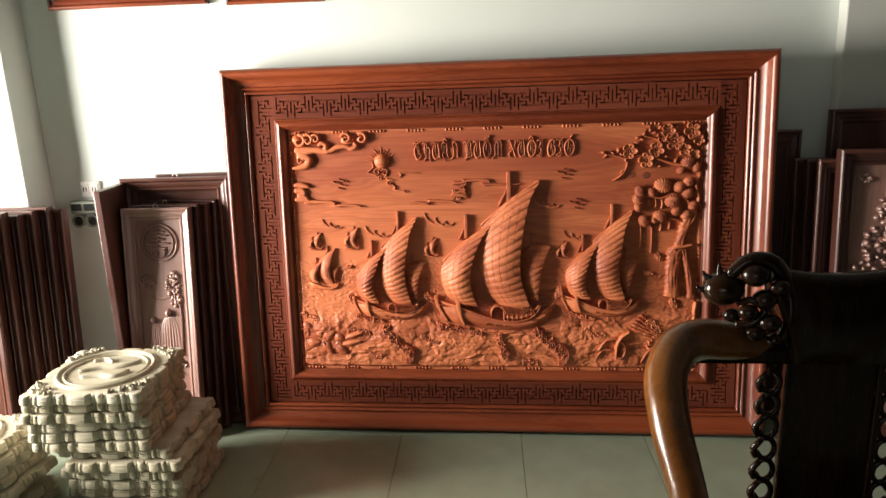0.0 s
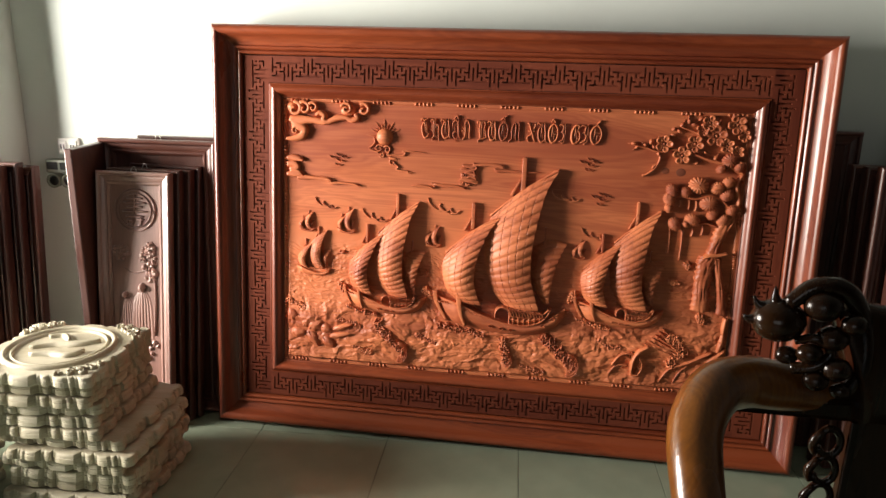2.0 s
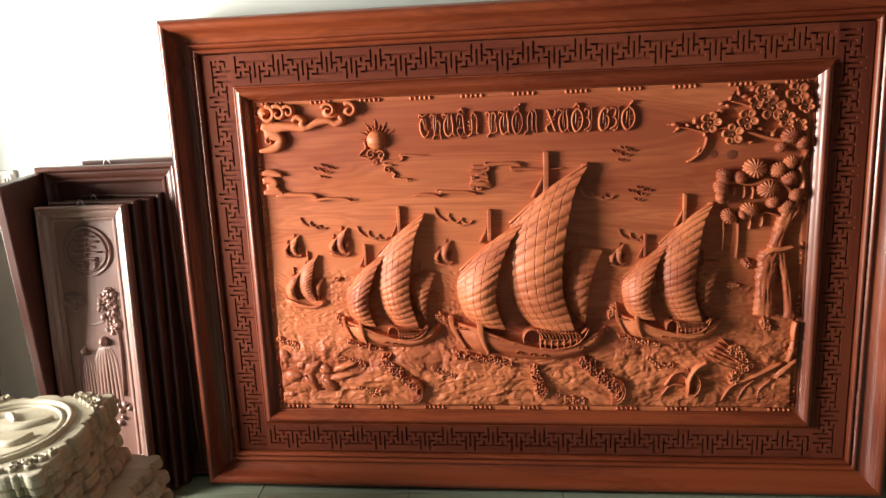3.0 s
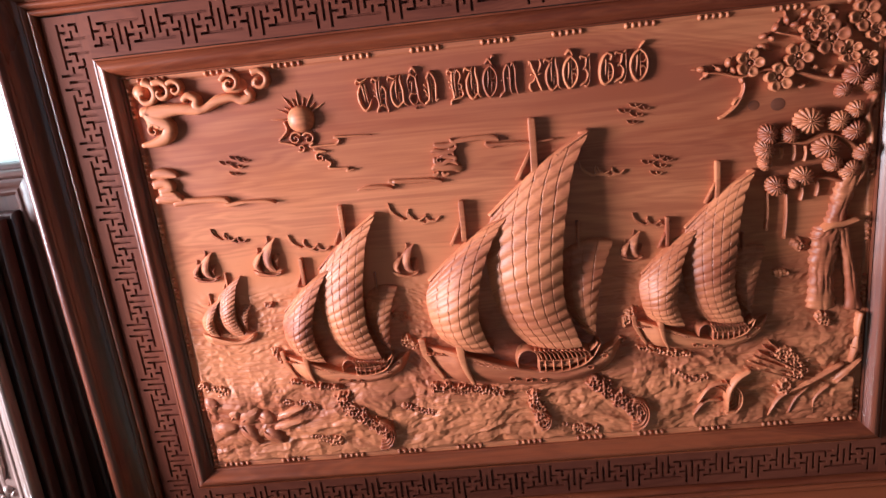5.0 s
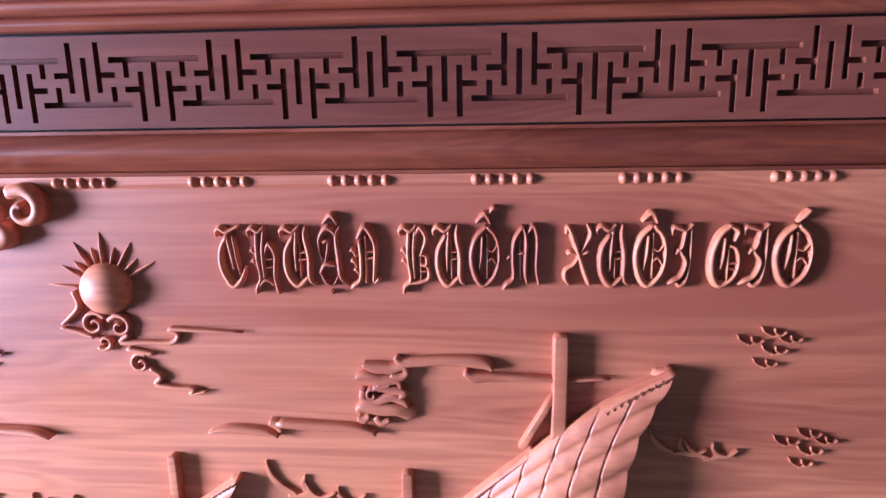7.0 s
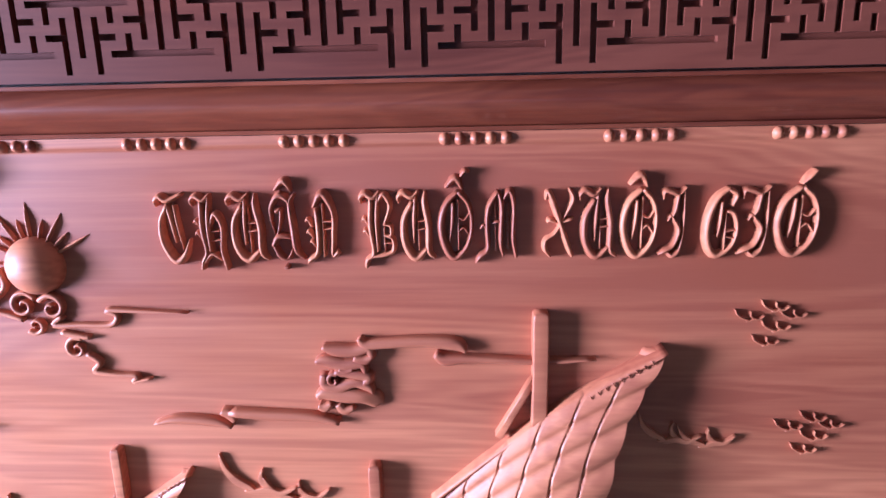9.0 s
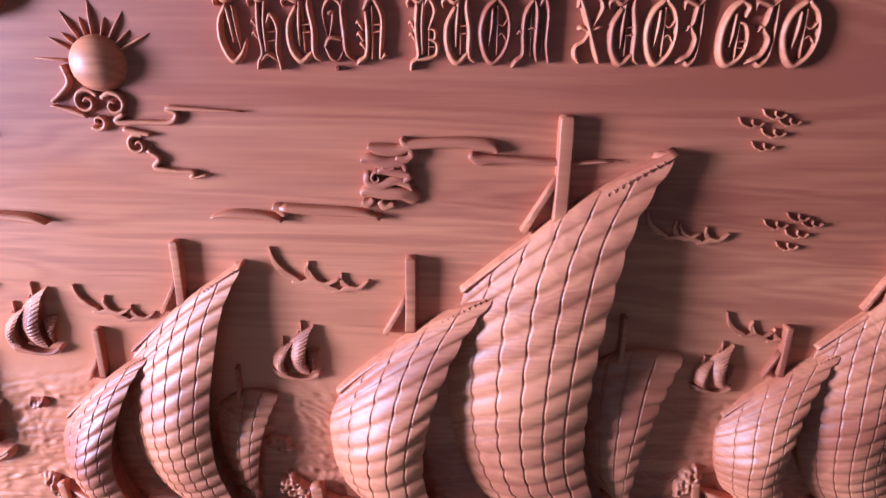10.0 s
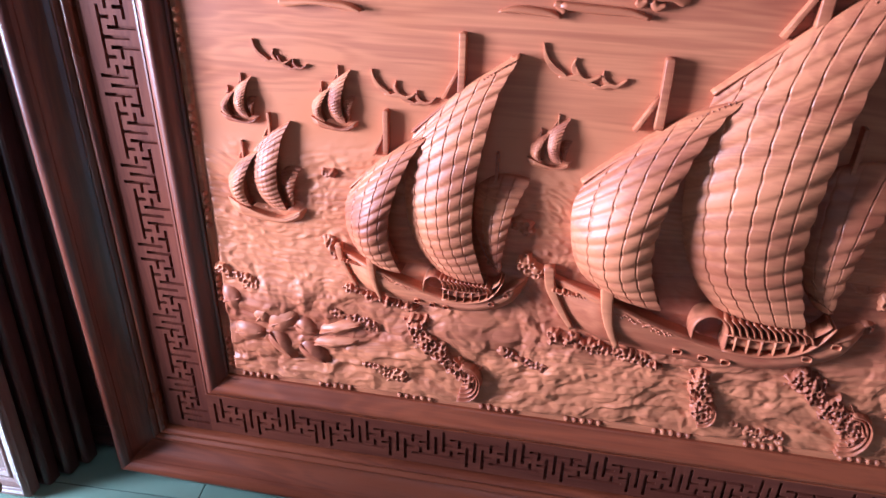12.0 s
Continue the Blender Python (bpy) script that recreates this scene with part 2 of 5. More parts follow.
def rail(name, profile, material_x, material_z, label=""):
    """Four mitred lengths of one moulding round the field."""
    for side in range(4):
        bm = bmesh.new()
        rows = []
        for o, d in profile:
            (x0, z0), (x1, z1) = corner(o, side), corner(o, side + 1)
            rows.append([(x0 + (x1 - x0) * k / 8, -d, z0 + (z1 - z0) * k / 8) for k in range(9)])
        grid_faces(bm, rows)
        bmesh.ops.recalc_face_normals(bm, faces=bm.faces)
        part(name, bm, material_x if side % 2 == 0 else material_z, PANEL, label)


def rounded(points, n=4):
    return [tuple(q) for q in spline(points, n)]


outer = [(0.1500, 0.008), (0.1505, 0.022)] + rounded([(0.152, 0.027), (0.157, 0.031), (0.162, 0.030), (0.165, 0.026)]) + [(0.1655, 0.023)] + \
    rounded([(0.168, 0.028), (0.173, 0.033), (0.178, 0.033), (0.181, 0.029)]) + [(0.1815, 0.026)] + \
    rounded([(0.184, 0.027), (0.194, 0.032), (0.207, 0.044), (0.2155, 0.060)]) + [(0.216, 0.063)] + rounded([(0.219, 0.069), (0.227, 0.0755), (0.236, 0.076), (0.245, 0.069), (0.2515, 0.056)]) + [(0.253, 0.048), (0.253, -0.02), (0.24, -0.021)]
rail("outer_moulding", outer, RAIL_X, RAIL_Z, "wide red-brown cove moulding with bright ridges")
inner = [(-0.0005, -0.002), (0.0, 0.009), (0.004, 0.011), (0.0045, 0.007)] + rounded([(0.006, 0.009), (0.012, 0.016), (0.019, 0.026), (0.027, 0.031), (0.035, 0.029), (0.042, 0.023), (0.0455, 0.018)]) + [(0.046, 0.021), (0.0495, 0.0205), (0.0495, 0.006)]
rail("inner_moulding", inner, RAIL_X, RAIL_Z, "rounded red-brown inner moulding")

# fret band: slots on a square lattice, ten steps a repeat
STEP, DEPTH, BAND_D = 0.01505, 0.009, 0.018
UPRIGHTS = ((0, 0, 3), (1, 1, 4), (2, 0, 3), (4, 1, 2), (5, 2, 5), (6, 1, 4), (7, 2, 5), (8, 1, 2), (9, 3, 4), (3, 3, 4))
LEVELS = ((-1, 0, 2), (2, 3, 2), (3, 9, 1), (4, 5, 3), (7, 8, 3), (-2, 4, 4))


def fret(length, flip, start, tight=1.0, off=0.0):
    """A strip of the band centred on its own x axis, with sunk slots; start is where a repeat begins."""
    half = length / 2
    first = math.ceil((-half + 0.006 - start) / STEP)
    cols = math.floor((half - 0.006 - start) / STEP) - first + 1
    slot = set()

    def sink(k, row):
        k -= 2 * first
        if 0 <= k < 2 * cols - 1:
            slot.add((k, row))
    for r in range(first // 10 - 1, (first + cols) // 10 + 2):
        for c, a, b in UPRIGHTS:
            for k in range(2 * a, 2 * b + 1):
                sink(2 * (c + 10 * r), k)
        for a, b, row in LEVELS:
            for k in range(2 * a, 2 * b + 1):
                sink(k + 20 * r, 2 * row)

    def at(k):
        return (k // 2 + (0.2 if k % 2 else -0.2)) * STEP
    x_off = start + first * STEP
    xs = [-half] + [at(k) + x_off for k in range(2 * cols)] + [half]
    zs = [-0.0475] + [(at(k) - 2.5 * STEP) * tight + off for k in range(12)] + [0.0475]
    bm = bmesh.new()

    def sunk(i, j):
        return (i - 1, 10 - (j - 1) if not flip else j - 1) in slot
    verts = {}

    def v(i, j, low):
        key = (i, j, low)
        if key not in verts:
            verts[key] = bm.verts.new((xs[i], DEPTH if low else 0.0, zs[j]))
        return verts[key]
    for i in range(len(xs) - 1):
        for j in range(len(zs) - 1):
            low = sunk(i, j)
            bm.faces.new((v(i, j, low), v(i + 1, j, low), v(i + 1, j + 1, low), v(i, j + 1, low)))
            if low:
                for (a, b), (di, dj) in ((((i, j), (i + 1, j)), (0, -1)), (((i, j + 1), (i + 1, j + 1)), (0, 1)), (((i, j), (i, j + 1)), (-1, 0)), (((i + 1, j), (i + 1, j + 1)), (1, 0))):
                    if not sunk(i + di, j + dj):
                        bm.faces.new((v(*a, False), v(*b, False), v(*b, True), v(*a, True)))
    bmesh.ops.recalc_face_normals(bm, faces=bm.faces)
    return bm


BC = 0.0975
for zc, flip in ((FZ1 + BC + 0.002, False), (FZ0 - BC, True)):
    ob = part("fret_band", fret(2 * (FX + 0.05), flip, -0.593 if not flip else -0.05), BAND_X, PANEL, "dark red-brown band with a sunk key-fret pattern")
    ob.matrix_local = pose(0, -BAND_D, zc)
for xc, turn in ((-FX - BC, 90), (FX + BC, -90)):
    ob = part("fret_band", fret(FZ1 - FZ0 + 0.292, False, 0.0, 0.93, 0.0065), BAND_X, PANEL, "dark red-brown band with a sunk key-fret pattern")
    ob.matrix_local = pose(xc, -BAND_D, (FZ0 + FZ1) / 2) @ pose(0, 0, 0, 0, turn, 0)
bm = box(-1.07, 1.07, 0.004, 0.018, 0.012, 1.51, 0.003)
part("back_board", bm, DARK_X, PANEL, "dark backing board behind the carving")

# ------------------------------------------------------------------ the carved field
def lattice(u, v, seed):
    """Smooth value noise on arrays."""
    table = np.random.RandomState(seed).rand(256, 256)
    i, j = np.floor(u).astype(int), np.floor(v).astype(int)
    a, b = u - i, v - j
    a, b = a * a * (3 - 2 * a), b * b * (3 - 2 * b)
    p = table[i % 256, j % 256] * (1 - a) + table[(i + 1) % 256, j % 256] * a
    q = table[i % 256, (j + 1) % 256] * (1 - a) + table[(i + 1) % 256, (j + 1) % 256] * a
    return p * (1 - b) + q * b


def scoops(u, v, seed):
    """Overlapping shell-like gouge marks on arrays, each tilted its own way."""
    rs = np.random.RandomState(seed)
    px, pz, lift, lean = rs.rand(4, 64, 64)
    i, j = np.floor(u).astype(int), np.floor(v).astype(int)
    best = np.full(u.shape, -9.0)
    for a in (-1, 0, 1):
        for b in (-1, 0, 1):
            m, n = (i + a) % 64, (j + b) % 64
            du, dv = u - (i + a + px[m, n]), v - (j + b + pz[m, n])
            tilt = 0.9 * lean[m, n] - 0.2
            best = np.maximum(best, 0.35 * lift[m, n] + 0.5 * dv + tilt * du - 0.75 * (du * du + dv * dv))
    return best


def sea_height(x, z):
    """Flat sky above, chiselled water below, in metres proud of the board."""
    horizon = 0.755 - 0.03 * np.clip((x + 0.1) / 0.8, -0.2, 1) + 0.006 * np.sin(9 * x)
    deep = np.clip((horizon - z) / 0.06, 0, 1)
    deep = deep * deep * (3 - 2 * deep)
    low = np.clip((0.58 - z) / 0.16, 0, 1)
    low = low * low * (3 - 2 * low)
    wx = x + 0.05 * (lattice(x * 7, z * 9, 3) - 0.5) + 0.02 * (lattice(x * 22, z * 30, 4) - 0.5)
    wz = z + 0.06 * (lattice(x * 6, z * 6, 5) - 0.5) + 0.018 * (lattice(x * 20, z * 24, 6) - 0.5)
    swell = lattice(wx * 11, wz * 24, 7)
    crest = 1 - np.abs(2 * lattice(wx * 16 + 3, wz * 34, 8) - 1)
    ripple = 1 - np.abs(2 * lattice(wx * 45, wz * 130, 9) - 1)
    chisel = lattice(wx * 120 + wz * 60, wz * 260 - wx * 30, 10)
    rolls = lattice(wx * 26, wz * 42, 11)
    far = 0.0026 * ripple + 0.0016 * chisel + 0.0026 * swell + 0.0016 * scoops(wx * 60, wz * 110, 23)
    knots = 1 - np.abs(2 * lattice(wx * 40 + 7, wz * 62, 12) - 1)
    shells = scoops(wx * 34 + wz * 12, wz * 52 - wx * 8, 21)
    chips = scoops(wx * 80 - wz * 25, wz * 105 + wx * 18, 22)
    near = 0.012 * swell + 0.005 * crest ** 2 + 0.004 * rolls + 0.002 * knots ** 2 + 0.0062 * shells + 0.0022 * chips + 0.0016 * chisel + 0.0012 * ripple
    return deep * (far * (1 - low) + near * low)


NX, NZ = 760, 470
gx, gz = np.meshgrid(np.linspace(-FX + 0.001, FX - 0.001, NX), np.linspace(FZ0 + 0.001, FZ1 - 0.001, NZ))
gh = sea_height(gx, gz)
edge = np.clip((np.minimum(np.minimum(gx + FX, FX - gx), np.minimum(gz - FZ0, FZ1 - gz)) - 0.014) / 0.008, 0, 1)
gh = gh * edge + 0.004 * (1 - np.clip((np.minimum(np.minimum(gx + FX, FX - gx), np.minimum(gz - FZ0, FZ1 - gz)) - 0.011) / 0.003, 0, 1))
index = np.arange(NX * NZ).reshape(NZ, NX)
quads = np.stack([index[:-1, :-1], index[:-1, 1:], index[1:, 1:], index[1:, :-1]], -1).reshape(-1, 4)
me = bpy.data.meshes.new("field_board")
me.from_pydata(np.stack([gx, -gh, gz], -1).reshape(-1, 3).tolist(), [], quads.tolist())
me.polygons.foreach_set("use_smooth", [True] * len(me.polygons))
me.materials.append(CARVED)
field = new("field_board", me)
field.parent = PANEL
field["label"] = "orange-brown board with chiselled waves below a plain sky"

# bead groups along the field's edge
bm = bmesh.new()
dome(bm, 0, 0, 0.0062, 0.0068, -0.001, 0.0085, 4, 10)
bead = part("bead", bm, CARVED, PANEL, smooth=True)
bead.matrix_local = pose(0.0085, -0.002, FZ1 - 0.0075)
for k in range(-5, 6):
    for z in (FZ1 - 0.0075, FZ0 + 0.0075):
        for j in range(-2, 3):
            if not (k == 0 and j == 0 and z > 1):
                share(bead, PANEL, pose(0.0085 + 0.1545 * k + 0.0145 * j, -0.002, z))
for k in range(-3, 4):
    for x in (-FX + 0.0075, FX - 0.0075):
        for j in range(-2, 3):
            share(bead, PANEL, pose(x, -0.002, (FZ0 + FZ1) / 2 + 0.15 * k + 0.0145 * j))


# ------------------------------------------------------------------ ships, drawn round the main mast head
AX, AZ = 0.071, 1.085


def sail(left, right, rows, cols, d_left, d_right, belly):
    """A quilted sail between its two edges, from the yard down; it swells towards its free edge."""
    ns, nt = cols * 36, rows * 9
    bm = bmesh.new()
    table = []
    for j in range(nt + 1):
        t = j / nt
        a, b = sampled(left, t), sampled(right, t)
        puff = abs(sin(pi * rows * t))
        fold = 0.5 - 0.5 * cos(2 * pi * (rows * t + 0.08 * sin(2 * pi * rows * t)))
        b = b + np.array([0.0022 * (puff - 0.6), 0])
        line = []
        for i in range(ns + 1):
            s = i / ns
            sag = 0.02 * sin(pi * s) * (min(t, 0.75) - 0.4) * (1 if t < 0.75 else 1 - 3 * (t - 0.75))
            bow = 0.008 * sin(pi * s) * max(0, 1 - t * 2.2) ** 1.5
            x, z = a[0] + (b[0] - a[0]) * s - 0.5 * bow, a[1] + (b[1] - a[1]) * s - sag + bow
            d = d_left + (d_right - d_left) * sin(pi / 2 * (0.06 + 0.94 * s) ** 0.8) + belly * sin(pi * t) ** 0.8 * sin(pi * min(1, s * 0.74 + 0.14))
            seam = abs((s + 0.125 / cols * (puff - 0.6)) * cols % 1 - 0.5) * 2
            d *= 0.42 + 0.58 * min(1, t / 0.45) ** 0.8
            d += 0.0031 * (fold - 0.5) * (0.55 + 0.45 * s ** 0.5)
            d -= 0.0017 * min(1, max(0, (seam - 0.90) / 0.06)) if 0.6 / cols < s < 1 - 0.6 / cols else 0
            line.append((x - AX, -d, z - AZ))
        first, last = line[0], line[-1]
        back = min(0.0, last[1] + 0.012)
        line = [(first[0] + 0.004, 0.002, first[2])] + line + [(last[0] - 0.002, last[1] + 0.004, last[2]), (last[0] - 0.016, back, last[2]), (last[0] - 0.02, 0.002, last[2])]
        table.append(line)
    for row in (table[0], table[-1]):
        cap = [(x, 0.002, z) for x, y, z in row]
        if row is table[0]:
            table = [cap] + table
        else:
            table = table + [cap]
    grid_faces(bm, table)
    return bm


MAIN_L = ((-0.038, 0.868), (-0.054, 0.80), (-0.055, 0.72), (-0.042, 0.65), (-0.012, 0.585), (0.035, 0.528))
MAIN_R = ((0.196, 1.044), (0.157, 0.970), (0.136, 0.885), (0.121, 0.80), (0.115, 0.72), (0.118, 0.65), (0.133, 0.595), (0.152, 0.535))
FORE_L = ((-0.196, 0.722), (-0.209, 0.690), (-0.208, 0.65), (-0.200, 0.61), (-0.183, 0.575), (-0.155, 0.548))
FORE_R = ((0.0, 0.870), (-0.038, 0.819), (-0.067, 0.754), (-0.083, 0.694), (-0.087, 0.632), (-0.075, 0.58), (-0.058, 0.540))
AFT_L = ((0.118, 0.762), (0.113, 0.72), (0.118, 0.66), (0.135, 0.61), (0.160, 0.565))
AFT_R = ((0.240, 0.783), (0.219, 0.740), (0.203, 0.690), (0.192, 0.625), (0.186, 0.556))


def hull():
    """The boat's side, from the stern to the raised bow, with its rail."""
    bm = bmesh.new()
    top = ((-0.235, 0.560), (-0.18, 0.545), (-0.13, 0.532), (-0.05, 0.500), (0.04, 0.474), (0.11, 0.470), (0.17, 0.490), (0.215, 0.520), (0.256, 0.538))
    low = ((-0.205, 0.478), (-0.165, 0.462), (-0.12, 0.450), (-0.05, 0.440), (0.03, 0.432), (0.11, 0.434), (0.17, 0.446), (0.215, 0.470), (0.250, 0.508))
    rows = []
    for i in range(49):
        f = i / 48
        a, b = sampled(top, f), sampled(low, f)
        fat = (0.010 + 0.026 * min(1, f / 0.2)) * (1 if f < 0.9 else (1 - f) * 8 + 0.2)
        row = [(a[0], 0.002, a[1] + 0.004), (a[0], -fat * 0.75, a[1] + 0.002), (a[0], -fat * 1.08, a[1])]
        for k in range(9):
            g = k / 8
            d = fat * (1.0 + 0.12 * sin(pi * g) - 0.55 * g ** 2)
            if k == 1:
                d -= 0.002
            row.append((a[0] + (b[0] - a[0]) * g, -d, a[1] + (b[1] - a[1]) * g - 0.0015))
        row.append((b[0], 0.002, b[1]))
        rows.append([(x - AX, y, z - AZ) for x, y, z in row])
    vs = grid_faces(bm, rows)
    bm.faces.new(vs[0])
    bm.faces.new(vs[-1][::-1])
    return bm


def shift(points):
    return [(q[0] - AX, q[1] - AZ) + tuple(q[2:]) for q in points]


def stern_posts():
    bm = bmesh.new()
    ribbon(bm, shift([(-0.234, 0.578, 0.009), (-0.228, 0.540, 0.008), (-0.208, 0.500, 0.006), (-0.188, 0.468, 0.004)]), 0.0, 0.022, 5, FLAT)
    ribbon(bm, shift([(-0.141, 0.580, 0.011), (-0.139, 0.535, 0.010), (-0.130, 0.492, 0.007), (-0.114, 0.456, 0.004)]), 0.0, 0.044, 5, FLAT)
    return bm


def carved(points, height, n=4):
    bm = bmesh.new()
    ribbon(bm, shift(points), 0.0, height, n)
    return bm


def cabin(parent):
    """The arched deckhouse with its ribbed roof and the open rail in front."""
    made = []
    arch = [(0.022 + 0.026 * cos(a), 0.506 + 0.030 * sin(a), 0.0055) for a in [pi * k / 8 for k in range(9)]]
    made.append(("deckhouse_arch", carved([(0.048, 0.476, 0.0055)] + arch + [(-0.004, 0.492, 0.004)], 0.042)))
    for k in range(12):
        x = 0.050 + 0.0105 * k
        made.append(("roof_rib", carved([(x - 0.012, 0.536 - 0.0008 * k, 0.0046), (x, 0.524 - 0.0003 * k, 0.0052), (x + 0.006, 0.508, 0.0046)], 0.047, 3)))
    made.append(("deck_rail", carved([(0.045, 0.507, 0.003), (0.10, 0.503, 0.003), (0.15, 0.510, 0.003), (0.178, 0.528, 0.003), (0.190, 0.542, 0.003)], 0.0435)))
    made.append(("deck_rail", carved([(0.045, 0.478, 0.003), (0.10, 0.474, 0.003), (0.15, 0.486, 0.003), (0.178, 0.508, 0.003), (0.196, 0.540, 0.003)], 0.0455)))
    for k in range(6):
        x = 0.062 + 0.0195 * k
        z = 0.475 + 0.010 * max(0, (x - 0.11) / 0.04) ** 1.6
        made.append(("rail_post", carved([(x, z, 0.0035), (x, z + 0.032, 0.0045)], 0.0425, 2)))
    made.append(("deckhouse_wall", carved([(0.050, 0.494, 0.017), (0.11, 0.490, 0.017), (0.172, 0.512, 0.015)], 0.0395)))
    for x, z in ((-0.02, 0.462), (0.02, 0.456), (0.055, 0.453), (0.17, 0.478), (0.205, 0.506)):
        bm = bmesh.new()
        ribbon(bm, shift([(x - 0.006, z - 0.004, 0.0012), (x + 0.006, z - 0.004, 0.0012), (x + 0.006, z + 0.004, 0.0012), (x - 0.006, z + 0.004, 0.0012), (x - 0.006, z - 0.0035, 0.0012)]), 0.02, 0.0415, 4)
        made.append(("porthole", bm))
    return [part(name, bm, CARVED, parent, smooth=True) for name, bm in made]


def stud_rows():
    bm = bmesh.new()
    rs = random.Random(4)
    for k in range(40):
        x = -0.122 + 0.0023 * k
        dome(bm, x - AX, 0.517 - 0.36 * (x + 0.118) - AZ + rs.uniform(-0.005, 0.005), 0.0032, 0.0032, 0.026, 0.012, 3, 6)
    for k in range(30):
        x = -0.224 + 0.0027 * k
        dome(bm, x - AX, 0.540 - 0.12 * (x + 0.222) - AZ + rs.uniform(-0.003, 0.003), 0.0030, 0.0030, 0.018, 0.012, 3, 6)
    return bm


def mast(x, z0, z1, w, brace):
    bm = bmesh.new()
    ribbon(bm, shift([(x, z0, w), (x + 0.001, (z0 + z1) / 2, w), (x + 0.001, z1 - w, w), (x + 0.001, z1, w * 0.7, 0.9)]), 0.0, 0.016, 5, FLAT)
    if brace:
        ribbon(bm, shift([(x - 0.004, z0 + 0.46 * (z1 - z0), w * 0.42), (x - 0.32 * (z1 - z0), z0 - 0.06 * (z1 - z0), w * 0.48)]), 0.0, 0.012, 3, FLAT)
    return bm


def yard(left, right):
    """The hatched spar along a sail's head."""
    bm = bmesh.new()
    a, b = np.array(left), np.array(right)
    steps = [k / 8 for k in range(9)]
    pts = [a + (b - a) * f for f in steps]
    ribbon(bm, shift([(p[0] - 0.003 * (1 - f) - 0.004 * sin(pi * f), p[1] + 0.001 + 0.008 * sin(pi * f), 0.0045, 0.5 + 0.5 * f) for p, f in zip(pts, steps)]), 0.0, 0.024)
    for k in range(9):
        f = 0.70 + 0.03 * k
        p = a + (b - a) * f
        dome(bm, p[0] - AX - 0.003 * (1 - f) - 0.004 * sin(pi * f), p[1] - AZ + 0.001 + 0.008 * sin(pi * f), 0.0009, 0.0036, 0.0225, 0.0016, 2, 6, turn=0.7)
    return bm


def rigging():
    bm = bmesh.new()
    for k in range(5):
        ribbon(bm, shift([(0.128 + 0.006 * k, 0.70 - 0.03 * k, 0.0022), (0.148 + 0.006 * k, 0.62 - 0.012 * k, 0.0022), (0.176 + 0.003 * k, 0.560, 0.0022)]), 0.004, 0.026 + 0.002 * k, 4)
    return bm


SHIP_LABEL = "carved junk with three quilted billowing sails"
LARGE = part("ship_hull", hull(), CARVED, PANEL, SHIP_LABEL, smooth=True)
SHIP_PARTS = [
    part("main_sail", sail(MAIN_L, MAIN_R, 15, 6, 0.008, 0.046, 0.026), CARVED, LARGE, smooth=True),
    part("fore_sail", sail(FORE_L, FORE_R, 12, 5, 0.005, 0.050, 0.028), CARVED, LARGE, smooth=True),
    part("aft_sail", sail(AFT_L, AFT_R, 9, 4, 0.008, 0.030, 0.014), CARVED, LARGE, smooth=True),
    part("stern_frame", stern_posts(), CARVED, LARGE, smooth=True),
    tagged(part("beading", stud_rows(), CARVED, LARGE, smooth=True), kind="stuff"),
    part("main_mast", mast(0.071, 0.955, 1.085, 0.0085, True), CARVED, LARGE, smooth=True),
    part("fore_mast", mast(-0.104, 0.815, 0.914, 0.0068, True), CARVED, LARGE, smooth=True),
    part("aft_mast", mast(0.160, 0.765, 0.838, 0.0034, False), CARVED, LARGE, smooth=True),
    part("main_yard", yard(MAIN_L[0], MAIN_R[0]), CARVED, LARGE, smooth=True),
    part("fore_yard", yard(FORE_L[0], FORE_R[0]), CARVED, LARGE, smooth=True),
    part("rigging", rigging(), CARVED, LARGE, smooth=True),
]
SHIP_PARTS += cabin(LARGE)
LARGE.matrix_local = pose(AX, 0, AZ)
for x, z, sx, sd, sz in ((-0.386, 0.931, 0.65, 0.85, 0.70), (0.479, 0.946, 0.65, 0.85, 0.70), (-0.690, 0.791, 0.285, 0.45, 0.290), (-0.729, 0.850, 0.135, 0.28, 0.122), (-0.573, 0.872, 0.155, 0.3, 0.155), (-0.243, 0.823, 0.135, 0.28, 0.130), (0.290, 0.801, 0.115, 0.26, 0.115)):
    h = share(LARGE, PANEL, pose(x, 0, z) @ Matrix.Diagonal((sx, sd, sz, 1)))
    h["label"] = SHIP_LABEL if sx > 0.5 else "small distant carved junk with swelling sails"
    for p in SHIP_PARTS:
        if sx > 0.5 or p.name.split(".")[0] in ("main_sail", "fore_sail", "aft_sail", "main_mast", "fore_mast"):
            o = share(p, h, Matrix())
            if p.name.startswith("beading"):
                o["kind"] = "stuff"


# ------------------------------------------------------------------ carved writing over the ships: THUAN BUOM XUOI GIO
FLAG = ((0.02, 0.84, 1.0), (0.0, 0.93, 2.4), (0.14, 0.99, 3.4), (0.36, 0.93, 3.2), (0.55, 1.02, 1.2))
BARBS = (((0.02, 0.58, 0.8), (0.10, 0.62, 2.2), (0.24, 0.50, 1.6)), ((0.04, 0.40, 0.8), (0.12, 0.44, 2.2), (0.26, 0.32, 1.6)))
RING = ((0.55, 1.0, 2.0), (0.20, 0.80, 3.6), (0.06, 0.48, 4.0), (0.20, 0.14, 4.0), (0.46, 0.0, 3.6), (0.80, 0.20, 2.6), (0.92, 0.52, 2.2), (0.82, 0.82, 2.6), (0.55, 1.0, 3.0))
